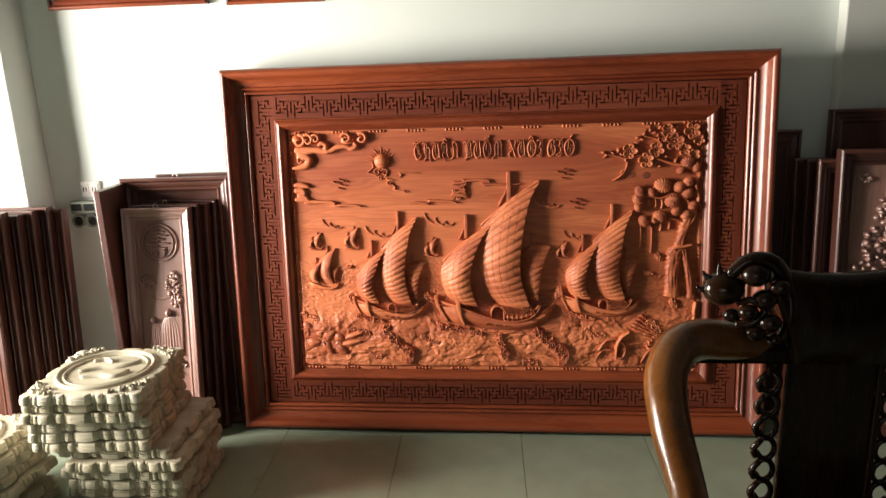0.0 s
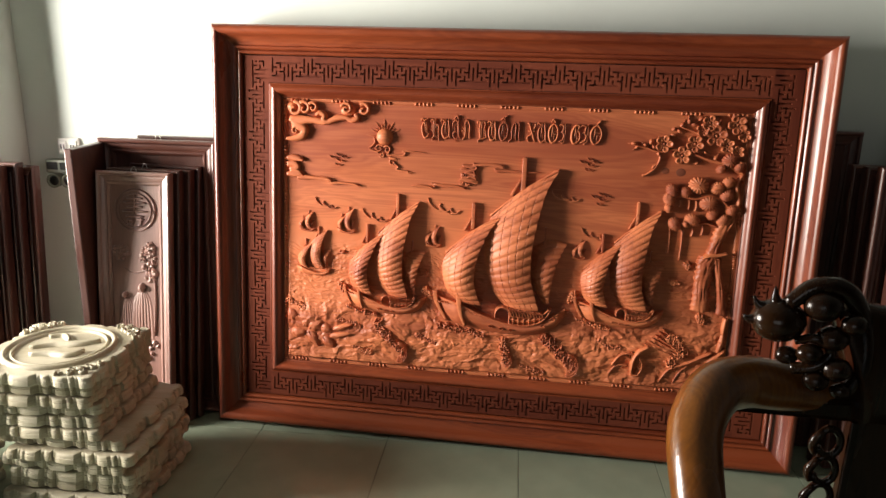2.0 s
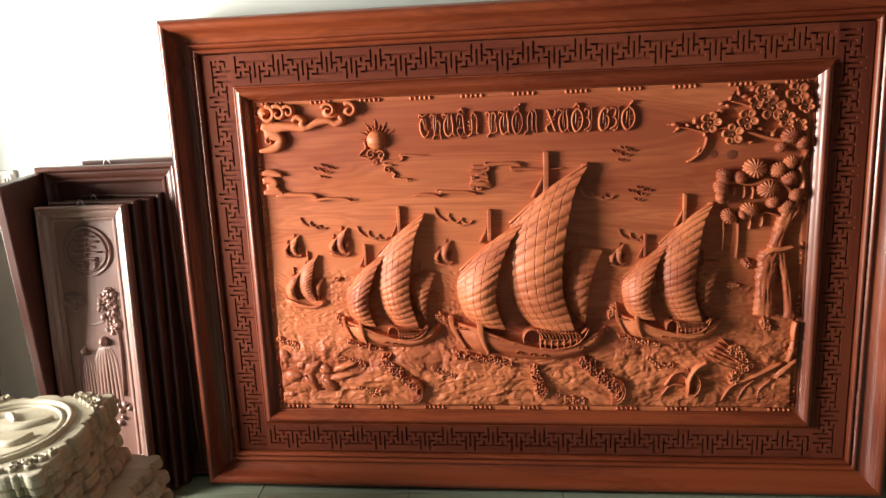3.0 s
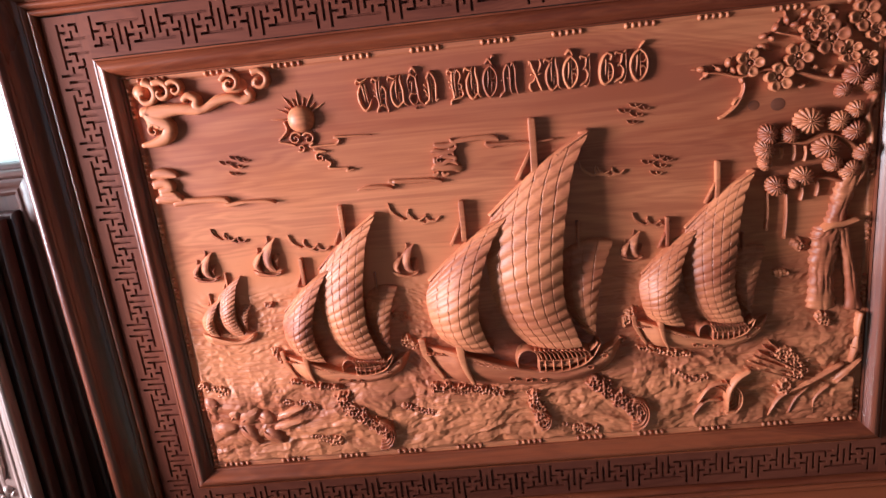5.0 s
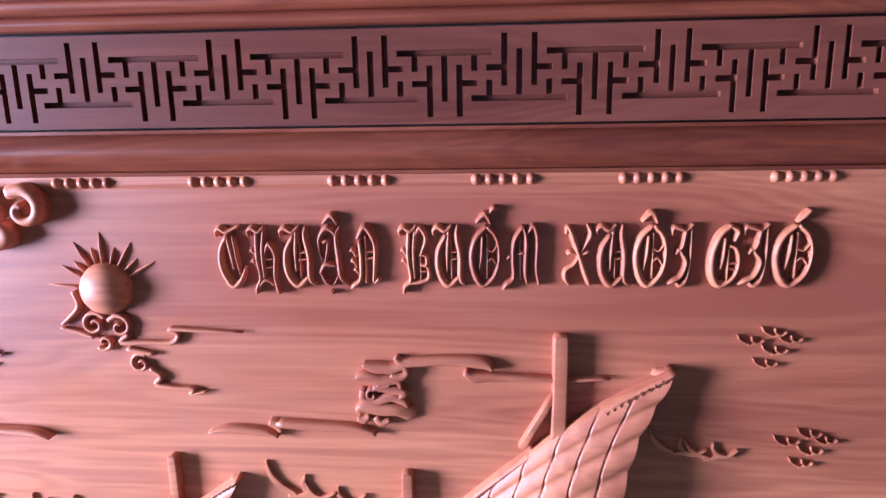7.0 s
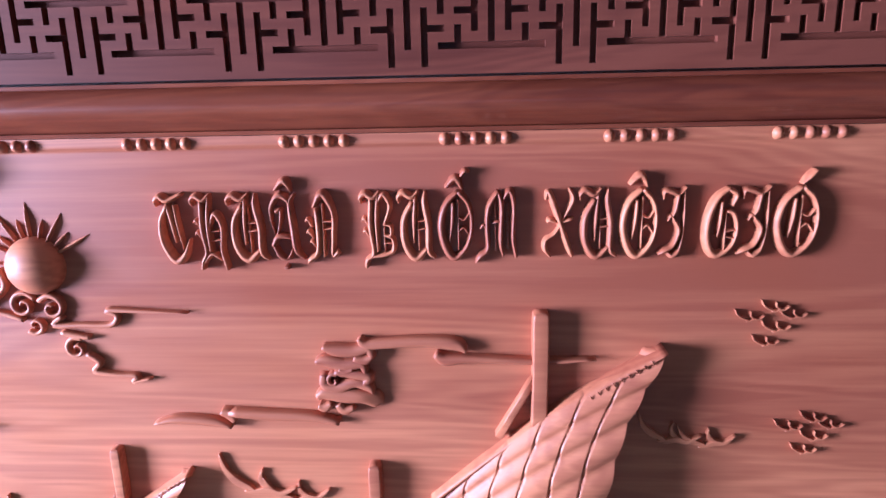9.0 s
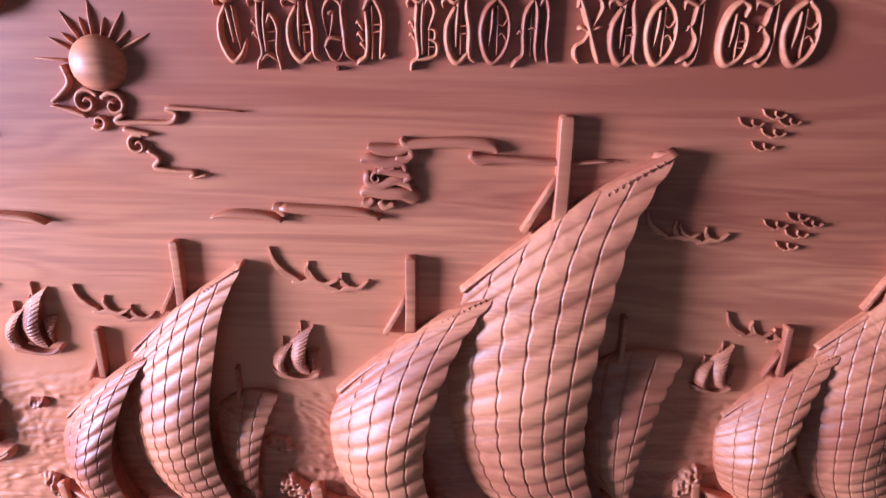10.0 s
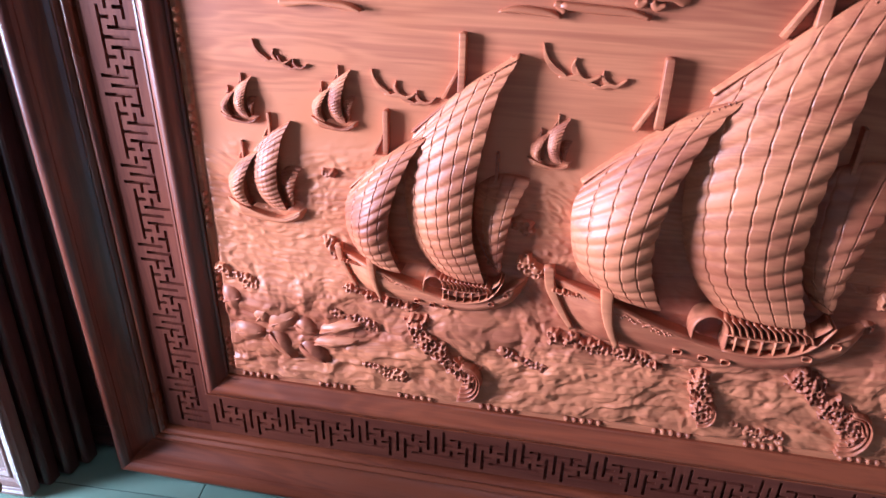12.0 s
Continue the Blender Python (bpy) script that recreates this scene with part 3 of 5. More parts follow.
RINGFILL = (((0.40, 0.84, 2.6), (0.38, 0.55, 2.4), (0.30, 0.26, 1.0)), ((0.55, 0.88, 1.2), (0.55, 0.12, 1.0)), ((0.55, 0.62, 1.0), (0.72, 0.58, 1.4), (0.88, 0.70, 1.0)), ((0.55, 0.40, 1.0), (0.70, 0.46, 1.4), (0.86, 0.34, 1.0)))
HAT = ((0.20, 1.06, 1.6), (0.44, 1.19, 3.8), (0.56, 1.16, 3.4), (0.66, 1.03, 1.0))
GLYPHS = {
    "T": (FLAG[:4] + ((0.80, 1.03, 1.4),), ((0.36, 0.86, 3.0), (0.12, 0.62, 3.2), (0.12, 0.30, 3.6), (0.42, 0.0, 4.2), (0.72, 0.08, 3.2), (0.92, 0.34, 0.8)), ((0.34, 0.88, 2.4), (0.46, 0.55, 2.6), (0.50, 0.28, 1.0)), ((0.54, 0.86, 1.6), (0.62, 0.5, 1.8), (0.72, 0.14, 0.8))),
    "H": (FLAG, *BARBS, ((0.28, 0.94, 2.4), (0.26, 0.5, 3.0), (0.34, 0.14, 2.6), (0.20, -0.02, 2.4), (0.16, -0.14, 2.2)), ((0.52, 0.98, 1.8), (0.44, 0.6, 2.6), (0.46, 0.14, 2.2)), ((0.48, 0.52, 1.2), (0.66, 0.72, 3.0), (0.86, 0.52, 2.8), (0.80, 0.16, 2.2), (0.92, -0.15, 2.4)), ((0.48, 0.44, 1.0), (0.80, 0.46, 1.2)), ((0.48, 0.30, 1.0), (0.80, 0.32, 1.2)), ((0.22, -0.04, 1.6), (0.50, 0.10, 2.4), (0.78, 0.0, 1.4))),
    "U": (FLAG, ((0.38, 0.86, 2.6), (0.14, 0.58, 3.4), (0.16, 0.22, 3.8), (0.44, 0.0, 4.2), (0.78, 0.16, 2.2)), ((0.46, 0.96, 2.0), (0.42, 0.6, 2.6), (0.40, 0.24, 1.0)), ((0.72, 1.02, 1.2), (0.70, 0.84, 3.0), (0.80, 0.5, 3.4), (0.80, 0.12, 3.0), (0.98, 0.0, 1.4)), ((0.48, 0.56, 1.0), (0.74, 0.58, 1.4)), ((0.48, 0.44, 1.0), (0.74, 0.46, 1.4)), ((0.52, 0.84, 0.9), (0.54, 0.12, 0.9))),
    "A": (((0.06, 0.58, 1.0), (0.06, 0.80, 2.2), (0.30, 0.98, 3.6), (0.56, 0.90, 2.6), (0.66, 0.70, 1.8)), ((0.74, 1.0, 1.4), (0.60, 0.86, 2.4), (0.66, 0.45, 3.6), (0.72, 0.14, 3.0), (0.96, 0.0, 1.2)), ((0.20, 0.74, 2.6), (0.34, 0.76, 2.0), (0.28, 0.52, 1.6), (0.20, 0.38, 1.0)), ((0.06, 0.22, 2.4), (0.24, 0.36, 3.4), (0.60, 0.34, 2.0)), ((0.06, 0.24, 1.6), (0.24, 0.06, 3.0), (0.46, 0.02, 2.0), (0.62, 0.16, 1.4)), ((0.06, 0.58, 1.0), (0.14, 0.40, 1.0)), HAT, ((0.36, -0.12, 2.6), (0.46, -0.12, 2.6))),
    "N": (((0.28, 0.80, 2.0), (0.56, 1.0, 4.0), (0.86, 0.72, 2.6), (0.84, 0.34, 2.4), (0.80, 0.06, 1.8), (0.98, 0.12, 2.6)), ((0.36, 0.78, 2.6), (0.40, 0.4, 3.0), (0.34, 0.10, 2.6), (0.12, 0.0, 3.2), (0.02, -0.06, 1.0)), *BARBS, ((0.14, 0.26, 1.0), (0.20, 0.28, 2.2), (0.34, 0.18, 1.4)), ((0.56, 0.86, 1.2), (0.54, 0.04, 1.4)), ((0.56, 0.58, 1.0), (0.84, 0.58, 1.4)), ((0.56, 0.46, 1.0), (0.84, 0.48, 1.4))),
    "B": (FLAG, *BARBS, ((0.30, 0.94, 2.4), (0.26, 0.5, 3.0), (0.34, 0.10, 2.6), (0.14, -0.02, 2.6), (0.10, -0.14, 1.8)), ((0.50, 1.0, 1.6), (0.44, 0.6, 2.4), (0.46, 0.12, 2.0)), ((0.48, 0.84, 1.2), (0.66, 0.98, 3.0), (0.84, 0.80, 2.4), (0.66, 0.52, 1.6)), ((0.62, 0.52, 1.2), (0.84, 0.50, 2.0), (0.84, 0.36, 1.8), (0.64, 0.36, 1.2)), ((0.64, 0.36, 1.2), (0.90, 0.30, 2.2), (0.90, 0.12, 2.4), (0.64, 0.06, 2.8), (0.30, 0.04, 2.4)), ((0.64, 0.24, 1.0), (0.86, 0.24, 1.2)), ((0.66, 0.52, 0.9), (0.66, 0.08, 0.9))),
    "O": (RING, *RINGFILL),
    "M": (((0.0, -0.08, 1.2), (0.10, 0.02, 3.4), (0.28, 0.14, 2.6), (0.26, 0.46, 2.6), (0.30, 0.76, 2.8), (0.52, 1.0, 2.0)), ((0.10, 0.44, 1.0), (0.18, 0.50, 2.0), (0.28, 0.42, 1.4)), ((0.52, 0.98, 2.0), (0.60, 0.76, 2.8), (0.58, 0.24, 2.8), (0.64, 0.02, 1.2)), ((0.62, 0.86, 1.4), (0.78, 1.0, 3.2), (0.88, 0.78, 2.4), (0.86, 0.30, 2.4), (0.94, 0.0, 1.6)), ((0.44, 0.86, 0.9), (0.46, 0.10, 0.9)), ((0.36, 0.52, 0.9), (0.50, 0.55, 2.2), (0.70, 0.52, 0.9)), ((0.74, 0.8, 0.8), (0.74, 0.12, 0.8))),
    "X": (((0.04, 0.86, 1.0), (0.12, 0.98, 2.8), (0.34, 0.72, 3.2), (0.56, 0.40, 3.0), (0.78, 0.10, 2.8), (0.86, 0.0, 1.4)), ((0.74, 1.02, 1.0), (0.86, 0.86, 2.8), (0.62, 0.62, 1.6), (0.34, 0.36, 1.6), (0.06, 0.26, 2.2), (0.04, 0.12, 2.6), (0.20, 0.0, 1.2)), ((0.10, 0.52, 1.2), (0.18, 0.56, 2.6), (0.46, 0.52, 1.6), (0.74, 0.56, 2.4), (0.90, 0.58, 0.8))),
    "I": (((0.10, 0.84, 1.0), (0.14, 0.96, 2.6), (0.40, 0.95, 3.0), (0.62, 0.92, 2.2), (0.88, 1.02, 1.4)), ((0.60, 0.92, 2.4), (0.52, 0.68, 2.2), (0.44, 0.58, 1.8), (0.66, 0.40, 2.6), (0.50, 0.16, 2.4), (0.20, 0.08, 3.0), (0.0, 0.02, 1.0)), ((0.28, 0.52, 0.8), (0.38, 0.60, 2.0), (0.54, 0.52, 1.4)), ((0.80, 0.96, 1.4), (0.82, 0.5, 1.4), (0.72, 0.12, 1.8), (0.50, 0.0, 3.2), (0.32, 0.06, 1.2))),
    "G": (((0.66, 1.0, 2.0), (0.30, 0.84, 3.6), (0.08, 0.52, 4.0), (0.10, 0.18, 4.0), (0.36, 0.0, 4.0), (0.78, 0.14, 2.2), (0.92, 0.40, 2.2), (0.80, 0.62, 2.6), (0.60, 0.66, 1.8)), ((0.60, 0.98, 2.2), (0.84, 0.90, 3.2), (0.74, 0.74, 2.0)), ((0.44, 0.80, 2.4), (0.42, 0.5, 2.2), (0.36, 0.28, 1.0)), ((0.58, 0.64, 1.2), (0.58, 0.08, 1.0)), ((0.58, 0.36, 0.9), (0.88, 0.38, 1.2)), ((0.58, 0.28, 0.9), (0.86, 0.26, 1.2))),
}
LINE = (("T", -0.308, -0.274), ("H", -0.272, -0.238), ("U", -0.236, -0.197), ("A", -0.195, -0.160), ("N", -0.160, -0.127), ("B", -0.104, -0.070), ("U", -0.067, -0.031), ("O", -0.028, 0.007), ("M", 0.008, 0.050), ("X", 0.074, 0.106), ("U", 0.108, 0.145), ("O", 0.147, 0.184), ("I", 0.184, 0.212), ("G", 0.227, 0.260), ("I", 0.258, 0.291), ("O", 0.292, 0.335))
ACCENTS = {7: (HAT, ((0.62, 1.22, 1.6), (0.74, 1.30, 3.0), (0.86, 1.28, 1.6))), 11: (HAT,), 15: (((0.52, 1.04, 1.2), (0.66, 1.14, 3.0), (0.80, 1.24, 2.6)),)}
for n, (ch, x0, x1) in enumerate(LINE):
    bm = bmesh.new()
    for stroke in GLYPHS[ch] + ACCENTS.get(n, ()):
        ribbon(bm, [(x0 + (x1 - x0) * a, 1.141 + 0.066 * b, 0.00112 * w, min(1, 0.62 + 0.13 * w)) for a, b, w in stroke], -0.0005, 0.0105, 5)
    part("letter", bm, CARVED, PANEL, smooth=True)


# ------------------------------------------------------------------ sun, clouds and birds
def curl(x, z, r, turns, start, sign, w):
    """A scroll that winds in to its middle."""
    n = int(turns * 8)
    return [(x + r * (1 - 0.85 * k / n) * cos(start + sign * k * pi / 4), z + r * (1 - 0.85 * k / n) * sin(start + sign * k * pi / 4), w * (1 - 0.5 * k / n)) for k in range(n + 1)]


SX, SZ = -0.443, 1.136
bm = bmesh.new()
dome(bm, SX, SZ, 0.031, 0.031, -0.001, 0.026, 12, 40)
sun = part("sun", bm, CARVED, PANEL, "smooth carved sun disc with rays", smooth=True)
for a, r in ((28, 0.068), (42, 0.052), (58, 0.064), (74, 0.050), (92, 0.066), (106, 0.050), (122, 0.064), (138, 0.048), (152, 0.058), (176, 0.070)):
    bm = bmesh.new()
    c, s = cos(radians(a)), sin(radians(a))
    ribbon(bm, [(SX + 0.030 * c, SZ + 0.030 * s, 0.0016), (SX + (0.033 + r) / 2 * c, SZ + (0.033 + r) / 2 * s, 0.0018), (SX + r * c, SZ + r * s, 0.0003, 0.2)], -0.0005, 0.0045, 3)
    part("ray", bm, CARVED, sun, smooth=True)


def cloud(strokes, height, bosses=(), wide=1.0, drop=0.0):
    bm = bmesh.new()
    for s in strokes:
        ribbon(bm, [(q[0], q[1] - drop, q[2] * wide) + tuple(q[3:]) for q in s], -0.001, height, 5, SOFT)
    for x, z, rx, rz, h in bosses:
        dome(bm, x, z - drop, rx, rz, -0.001, h, 5, 16)
    part("cloud", bm, CARVED, PANEL, smooth=True)


# under the sun, wiry
cloud([curl(-0.462, 1.100, 0.015, 1.4, 0.5, 1, 0.0028), curl(-0.432, 1.097, 0.015, 1.3, 2.6, -1, 0.0028), curl(-0.452, 1.078, 0.010, 1.2, 3.8, 1, 0.0025),
       [(-0.482, 1.140, 0.0026), (-0.478, 1.122, 0.0028), (-0.490, 1.108, 0.0026), (-0.500, 1.100, 0.0022)], [(-0.502, 1.096, 0.001), (-0.480, 1.090, 0.0026), (-0.464, 1.084, 0.002)],
       [(-0.422, 1.088, 0.0026), (-0.432, 1.078, 0.003), (-0.40, 1.078, 0.0024), (-0.372, 1.078, 0.003), (-0.364, 1.088, 0.0026), (-0.374, 1.094, 0.0028), (-0.34, 1.093, 0.002), (-0.288, 1.091, 0.0006)],
       curl(-0.412, 1.052, 0.013, 1.3, 1.0, 1, 0.0026), [(-0.426, 1.070, 0.0024), (-0.410, 1.066, 0.003), (-0.396, 1.064, 0.0022)],
       [(-0.402, 1.046, 0.0024), (-0.390, 1.036, 0.003), (-0.396, 1.026, 0.003), (-0.372, 1.022, 0.002), (-0.352, 1.020, 0.003), (-0.356, 1.014, 0.002), (-0.336, 1.018, 0.0008)]], 0.0075, wide=1.15, drop=0.006)
# tail cloud in the middle
cloud([[(-0.338, 0.961, 0.0012), (-0.312, 0.965, 0.005), (-0.272, 0.962, 0.005), (-0.254, 0.957, 0.002)],
       [(-0.264, 0.975, 0.004), (-0.254, 0.971, 0.007), (-0.250, 0.964, 0.004)], [(-0.256, 0.973, 0.005), (-0.21, 0.970, 0.006), (-0.165, 0.968, 0.005), (-0.138, 0.962, 0.003)],
       [(-0.160, 0.992, 0.004), (-0.150, 0.996, 0.008), (-0.130, 0.993, 0.009), (-0.112, 0.992, 0.008), (-0.098, 0.988, 0.010, 0.7), (-0.091, 0.986, 0.004, 0.5)], [(-0.159, 0.982, 0.004), (-0.152, 0.980, 0.006), (-0.145, 0.985, 0.003)], [(-0.138, 0.984, 0.005), (-0.132, 0.977, 0.006), (-0.121, 0.980, 0.003)],
       [(-0.151, 1.018, 0.005), (-0.151, 1.006, 0.006), (-0.138, 1.002, 0.007), (-0.120, 1.008, 0.006), (-0.106, 1.004, 0.006), (-0.100, 0.997, 0.002)], curl(-0.141, 1.011, 0.008, 1.0, 1.0, 1, 0.003), [(-0.140, 1.020, 0.004), (-0.120, 1.018, 0.006), (-0.104, 1.014, 0.006), (-0.110, 1.006, 0.004)],
       [(-0.159, 1.032, 0.003), (-0.148, 1.033, 0.007), (-0.130, 1.028, 0.008), (-0.112, 1.029, 0.006), (-0.107, 1.020, 0.003)], [(-0.135, 1.024, 0.003), (-0.128, 1.021, 0.005), (-0.120, 1.024, 0.003)],
       [(-0.151, 1.048, 0.003), (-0.138, 1.044, 0.007), (-0.118, 1.043, 0.007), (-0.104, 1.046, 0.006), (-0.099, 1.036, 0.004)], [(-0.119, 1.036, 0.004), (-0.108, 1.033, 0.006), (-0.099, 1.038, 0.003)],
       [(-0.113, 1.057, 0.003), (-0.106, 1.050, 0.006), (-0.090, 1.051, 0.006), (-0.050, 1.053, 0.006), (-0.014, 1.050, 0.007), (-0.003, 1.043, 0.003)], [(-0.035, 1.039, 0.004), (-0.024, 1.033, 0.007), (-0.006, 1.034, 0.005), (0.030, 1.033, 0.004), (0.075, 1.031, 0.0035), (0.128, 1.034, 0.0008)]], 0.0115)
# corner scrolls
cloud([curl(-0.782, 1.225, 0.030, 1.1, 1.6, -1, 0.007), curl(-0.745, 1.228, 0.026, 1.1, 2.2, -1, 0.006), curl(-0.712, 1.232, 0.020, 1.0, 2.4, -1, 0.005), curl(-0.585, 1.232, 0.022, 1.4, 2.8, -1, 0.005), curl(-0.520, 1.230, 0.024, 1.2, 2.2, -1, 0.006),
       [(-0.800, 1.19, 0.008), (-0.765, 1.185, 0.014), (-0.72, 1.188, 0.010), (-0.67, 1.182, 0.009), (-0.655, 1.178, 0.003)], [(-0.700, 1.205, 0.005), (-0.685, 1.215, 0.007), (-0.668, 1.205, 0.007), (-0.672, 1.190, 0.008), (-0.655, 1.182, 0.007), (-0.62, 1.198, 0.009), (-0.585, 1.200, 0.007), (-0.565, 1.192, 0.008), (-0.545, 1.200, 0.008), (-0.552, 1.215, 0.005)],
       [(-0.79, 1.195, 0.010), (-0.772, 1.170, 0.014), (-0.745, 1.152, 0.012), (-0.755, 1.128, 0.011), (-0.785, 1.118, 0.008), (-0.812, 1.116, 0.004)], curl(-0.778, 1.146, 0.016, 1.2, 0.4, 1, 0.004)], 0.021, ((-0.795, 1.232, 0.02, 0.02, 0.016), (-0.77, 1.165, 0.03, 0.035, 0.014), (-0.58, 1.225, 0.03, 0.02, 0.011), (-0.52, 1.226, 0.024, 0.016, 0.013)), wide=1.35)
cloud([[(-0.812, 1.058, 0.006), (-0.79, 1.060, 0.010), (-0.765, 1.056, 0.008), (-0.75, 1.05, 0.003)], [(-0.812, 1.035, 0.008), (-0.785, 1.038, 0.010), (-0.772, 1.024, 0.008), (-0.80, 1.016, 0.008)], [(-0.812, 0.998, 0.006), (-0.785, 1.000, 0.011), (-0.76, 0.998, 0.007), (-0.75, 0.992, 0.003)], [(-0.80, 1.012, 0.006), (-0.77, 1.008, 0.007), (-0.758, 0.998, 0.004)],
       [(-0.772, 0.985, 0.005), (-0.75, 0.988, 0.007), (-0.70, 0.988, 0.005), (-0.655, 0.984, 0.006), (-0.640, 0.977, 0.002)], [(-0.652, 0.974, 0.004), (-0.64, 0.971, 0.005), (-0.60, 0.974, 0.003), (-0.555, 0.970, 0.004), (-0.532, 0.965, 0.0008)]], 0.015, wide=1.3, drop=0.013)


def bird(x, z, s, turn, mirror=1):
    """A gull seen from the side, wings up."""
    bm = bmesh.new()
    c, d = cos(turn), sin(turn)

    def at(a, b, w):
        a *= mirror
        w *= 0.5 if s < 0.04 else 0.62
        return (x + s * (a * c - b * d), z + s * (a * d + b * c), s * w)
    ribbon(bm, [at(-0.54, 0.40, 0.012), at(-0.45, 0.18, 0.06), at(-0.28, 0.02, 0.085), at(-0.10, -0.05, 0.06), at(-0.02, -0.10, 0.03)], -0.0005, 0.0055, 4, FLAT)
    ribbon(bm, [at(0.06, 0.26, 0.012), at(0.04, 0.14, 0.05), at(0.08, 0.04, 0.075), at(0.18, -0.04, 0.05)], -0.0005, 0.0050, 4, FLAT)
    ribbon(bm, [at(-0.16, -0.10, 0.02), at(-0.02, -0.10, 0.06), at(0.16, -0.05, 0.085), at(0.34, -0.07, 0.06), at(0.56, 0.07, 0.012)], -0.0005, 0.0060, 4, FLAT)
    part("bird", bm, CARVED, PANEL, smooth=True)


for x, z, s, turn in ((-0.235, 0.888, 0.075, -0.15), (-0.190, 0.876, 0.060, 0.10), (-0.490, 0.843, 0.060, -0.15), (-0.455, 0.832, 0.052, 0.05), (-0.677, 0.880, 0.052, -0.15), (-0.643, 0.870, 0.038, 0.05), (0.205, 0.950, 0.058, -0.1), (0.245, 0.944, 0.050, 0.1), (0.318, 0.820, 0.055, -0.1), (0.350, 0.812, 0.045, 0.1), (0.235, 0.592, 0.040, 0.1)):
    bird(x, z - 0.004, s * 1.08, turn)
for x, z in ((-0.614, 1.048), (0.298, 1.071), (0.347, 0.951)):
    for dx, dz, s in ((-0.018, 0.004, 0.030), (0.004, 0.013, 0.028), (0.020, 0.006, 0.028), (0.006, -0.006, 0.030), (-0.002, -0.020, 0.028)):
        bird(x + 1.1 * dx, z + 1.1 * dz, s * 0.86, 0.1)


# ------------------------------------------------------------------ plum and pine on the rock
def petal(bm, x, z, rx, rz, turn, base):
    """A plump petal that rises towards its outer rim, with a notch in the middle of the rim."""
    rows = []
    for rho, h in ((0.94, -base), (1.0, -0.003), (0.97, 0.004), (0.82, 0.0068), (0.55, 0.0055), (0.28, 0.0035), (0.03, 0.003)):
        row = []
        for k in range(16):
            a = 2 * pi * k / 16
            notch = 1 - 0.16 * max(0, cos(a)) ** 12
            ex, ez = rx * rho * cos(a) * notch, rz * rho * sin(a)
            row.append((x + ex * cos(turn) - ez * sin(turn), -(base + h + 0.004 * rho * cos(a)), z + ex * sin(turn) + ez * cos(turn)))
        rows.append(row)
    vs = grid_faces(bm, rows, closed_v=True)
    bm.faces.new(vs[-1][::-1])


def blossom(x, z, r, turn, base):
    bm = bmesh.new()
    for k in range(5):
        a = turn + 2 * pi * k / 5
        petal(bm, x + 0.62 * r * cos(a), z + 0.62 * r * sin(a), 0.42 * r, 0.38 * r, a, base)
    dome(bm, x, z, 0.5 * r, 0.5 * r, -0.001, base - 0.002, 4, 12)
    flower = part("blossom", bm, CARVED, PANEL, smooth=True)
    bm = bmesh.new()
    dome(bm, x, z, 0.20 * r, 0.20 * r, base - 0.004, 0.008, 3, 14, ridges=7, depth=0.25)
    for k in range(10):
        a = turn + 2 * pi * k / 10
        dome(bm, x + 0.30 * r * cos(a), z + 0.30 * r * sin(a), 0.07 * r, 0.07 * r, base - 0.002, 0.007, 2, 6)
    part("blossom_heart", bm, CARVED, flower, smooth=True)


for n, (x, z, r) in enumerate(((0.545, 1.153, 0.031), (0.608, 1.116, 0.032), (0.647, 1.157, 0.031), (0.715, 1.187, 0.038), (0.780, 1.226, 0.034), (0.690, 1.228, 0.028), (0.752, 1.156, 0.026), (0.806, 1.190, 0.022), (0.668, 1.205, 0.022), (0.79, 1.135, 0.022))):
    blossom(x, z, r, 0.5 * n, 0.014)
bm = bmesh.new()
for n, (x, z, r) in enumerate(((0.445, 1.150, 0.013), (0.455, 1.138, 0.010), (0.502, 1.158, 0.014), (0.512, 1.140, 0.011), (0.575, 1.182, 0.015), (0.575, 1.205, 0.012), (0.600, 1.220, 0.013), (0.622, 1.232, 0.013), (0.592, 1.198, 0.011), (0.640, 1.222, 0.014), (0.660, 1.242, 0.013), (0.722, 1.235, 0.014), (0.745, 1.205, 0.012), (0.685, 1.130, 0.012), (0.66, 1.092, 0.011), (0.72, 1.110, 0.013), (0.53, 1.118, 0.010), (0.482, 1.146, 0.010))):
    dome(bm, x, z, r * 0.85, r * 0.55, 0.004, 0.013, 4, 10, turn=0.7 * n)
    ribbon(bm, [(x - r * 1.6 * cos(0.7 * n), z - r * 1.6 * sin(0.7 * n), 0.0012), (x, z, 0.002)], -0.001, 0.009, 2)
part("bud_spray", bm, CARVED, PANEL, smooth=True)["kind"] = "stuff"


def branch(points, height):
    bm = bmesh.new()
    ribbon(bm, points, -0.001, height, 5)
    part("branch", bm, CARVED, PANEL, smooth=True)


branch([(0.450, 1.142, 0.002), (0.49, 1.136, 0.004), (0.53, 1.125, 0.004), (0.58, 1.135, 0.005), (0.64, 1.125, 0.006), (0.70, 1.105, 0.007), (0.76, 1.09, 0.008), (0.82, 1.06, 0.009)], 0.018)
branch([(0.535, 1.125, 0.003), (0.535, 1.095, 0.004), (0.520, 1.065, 0.004), (0.495, 1.045, 0.0035), (0.482, 1.040, 0.003)], 0.013)
branch([(0.535, 1.08, 0.002), (0.52, 1.078, 0.003), (0.512, 1.066, 0.002)], 0.012)
branch([(0.60, 1.21, 0.002), (0.65, 1.195, 0.004), (0.70, 1.165, 0.005), (0.77, 1.16, 0.006), (0.82, 1.13, 0.008)], 0.014)
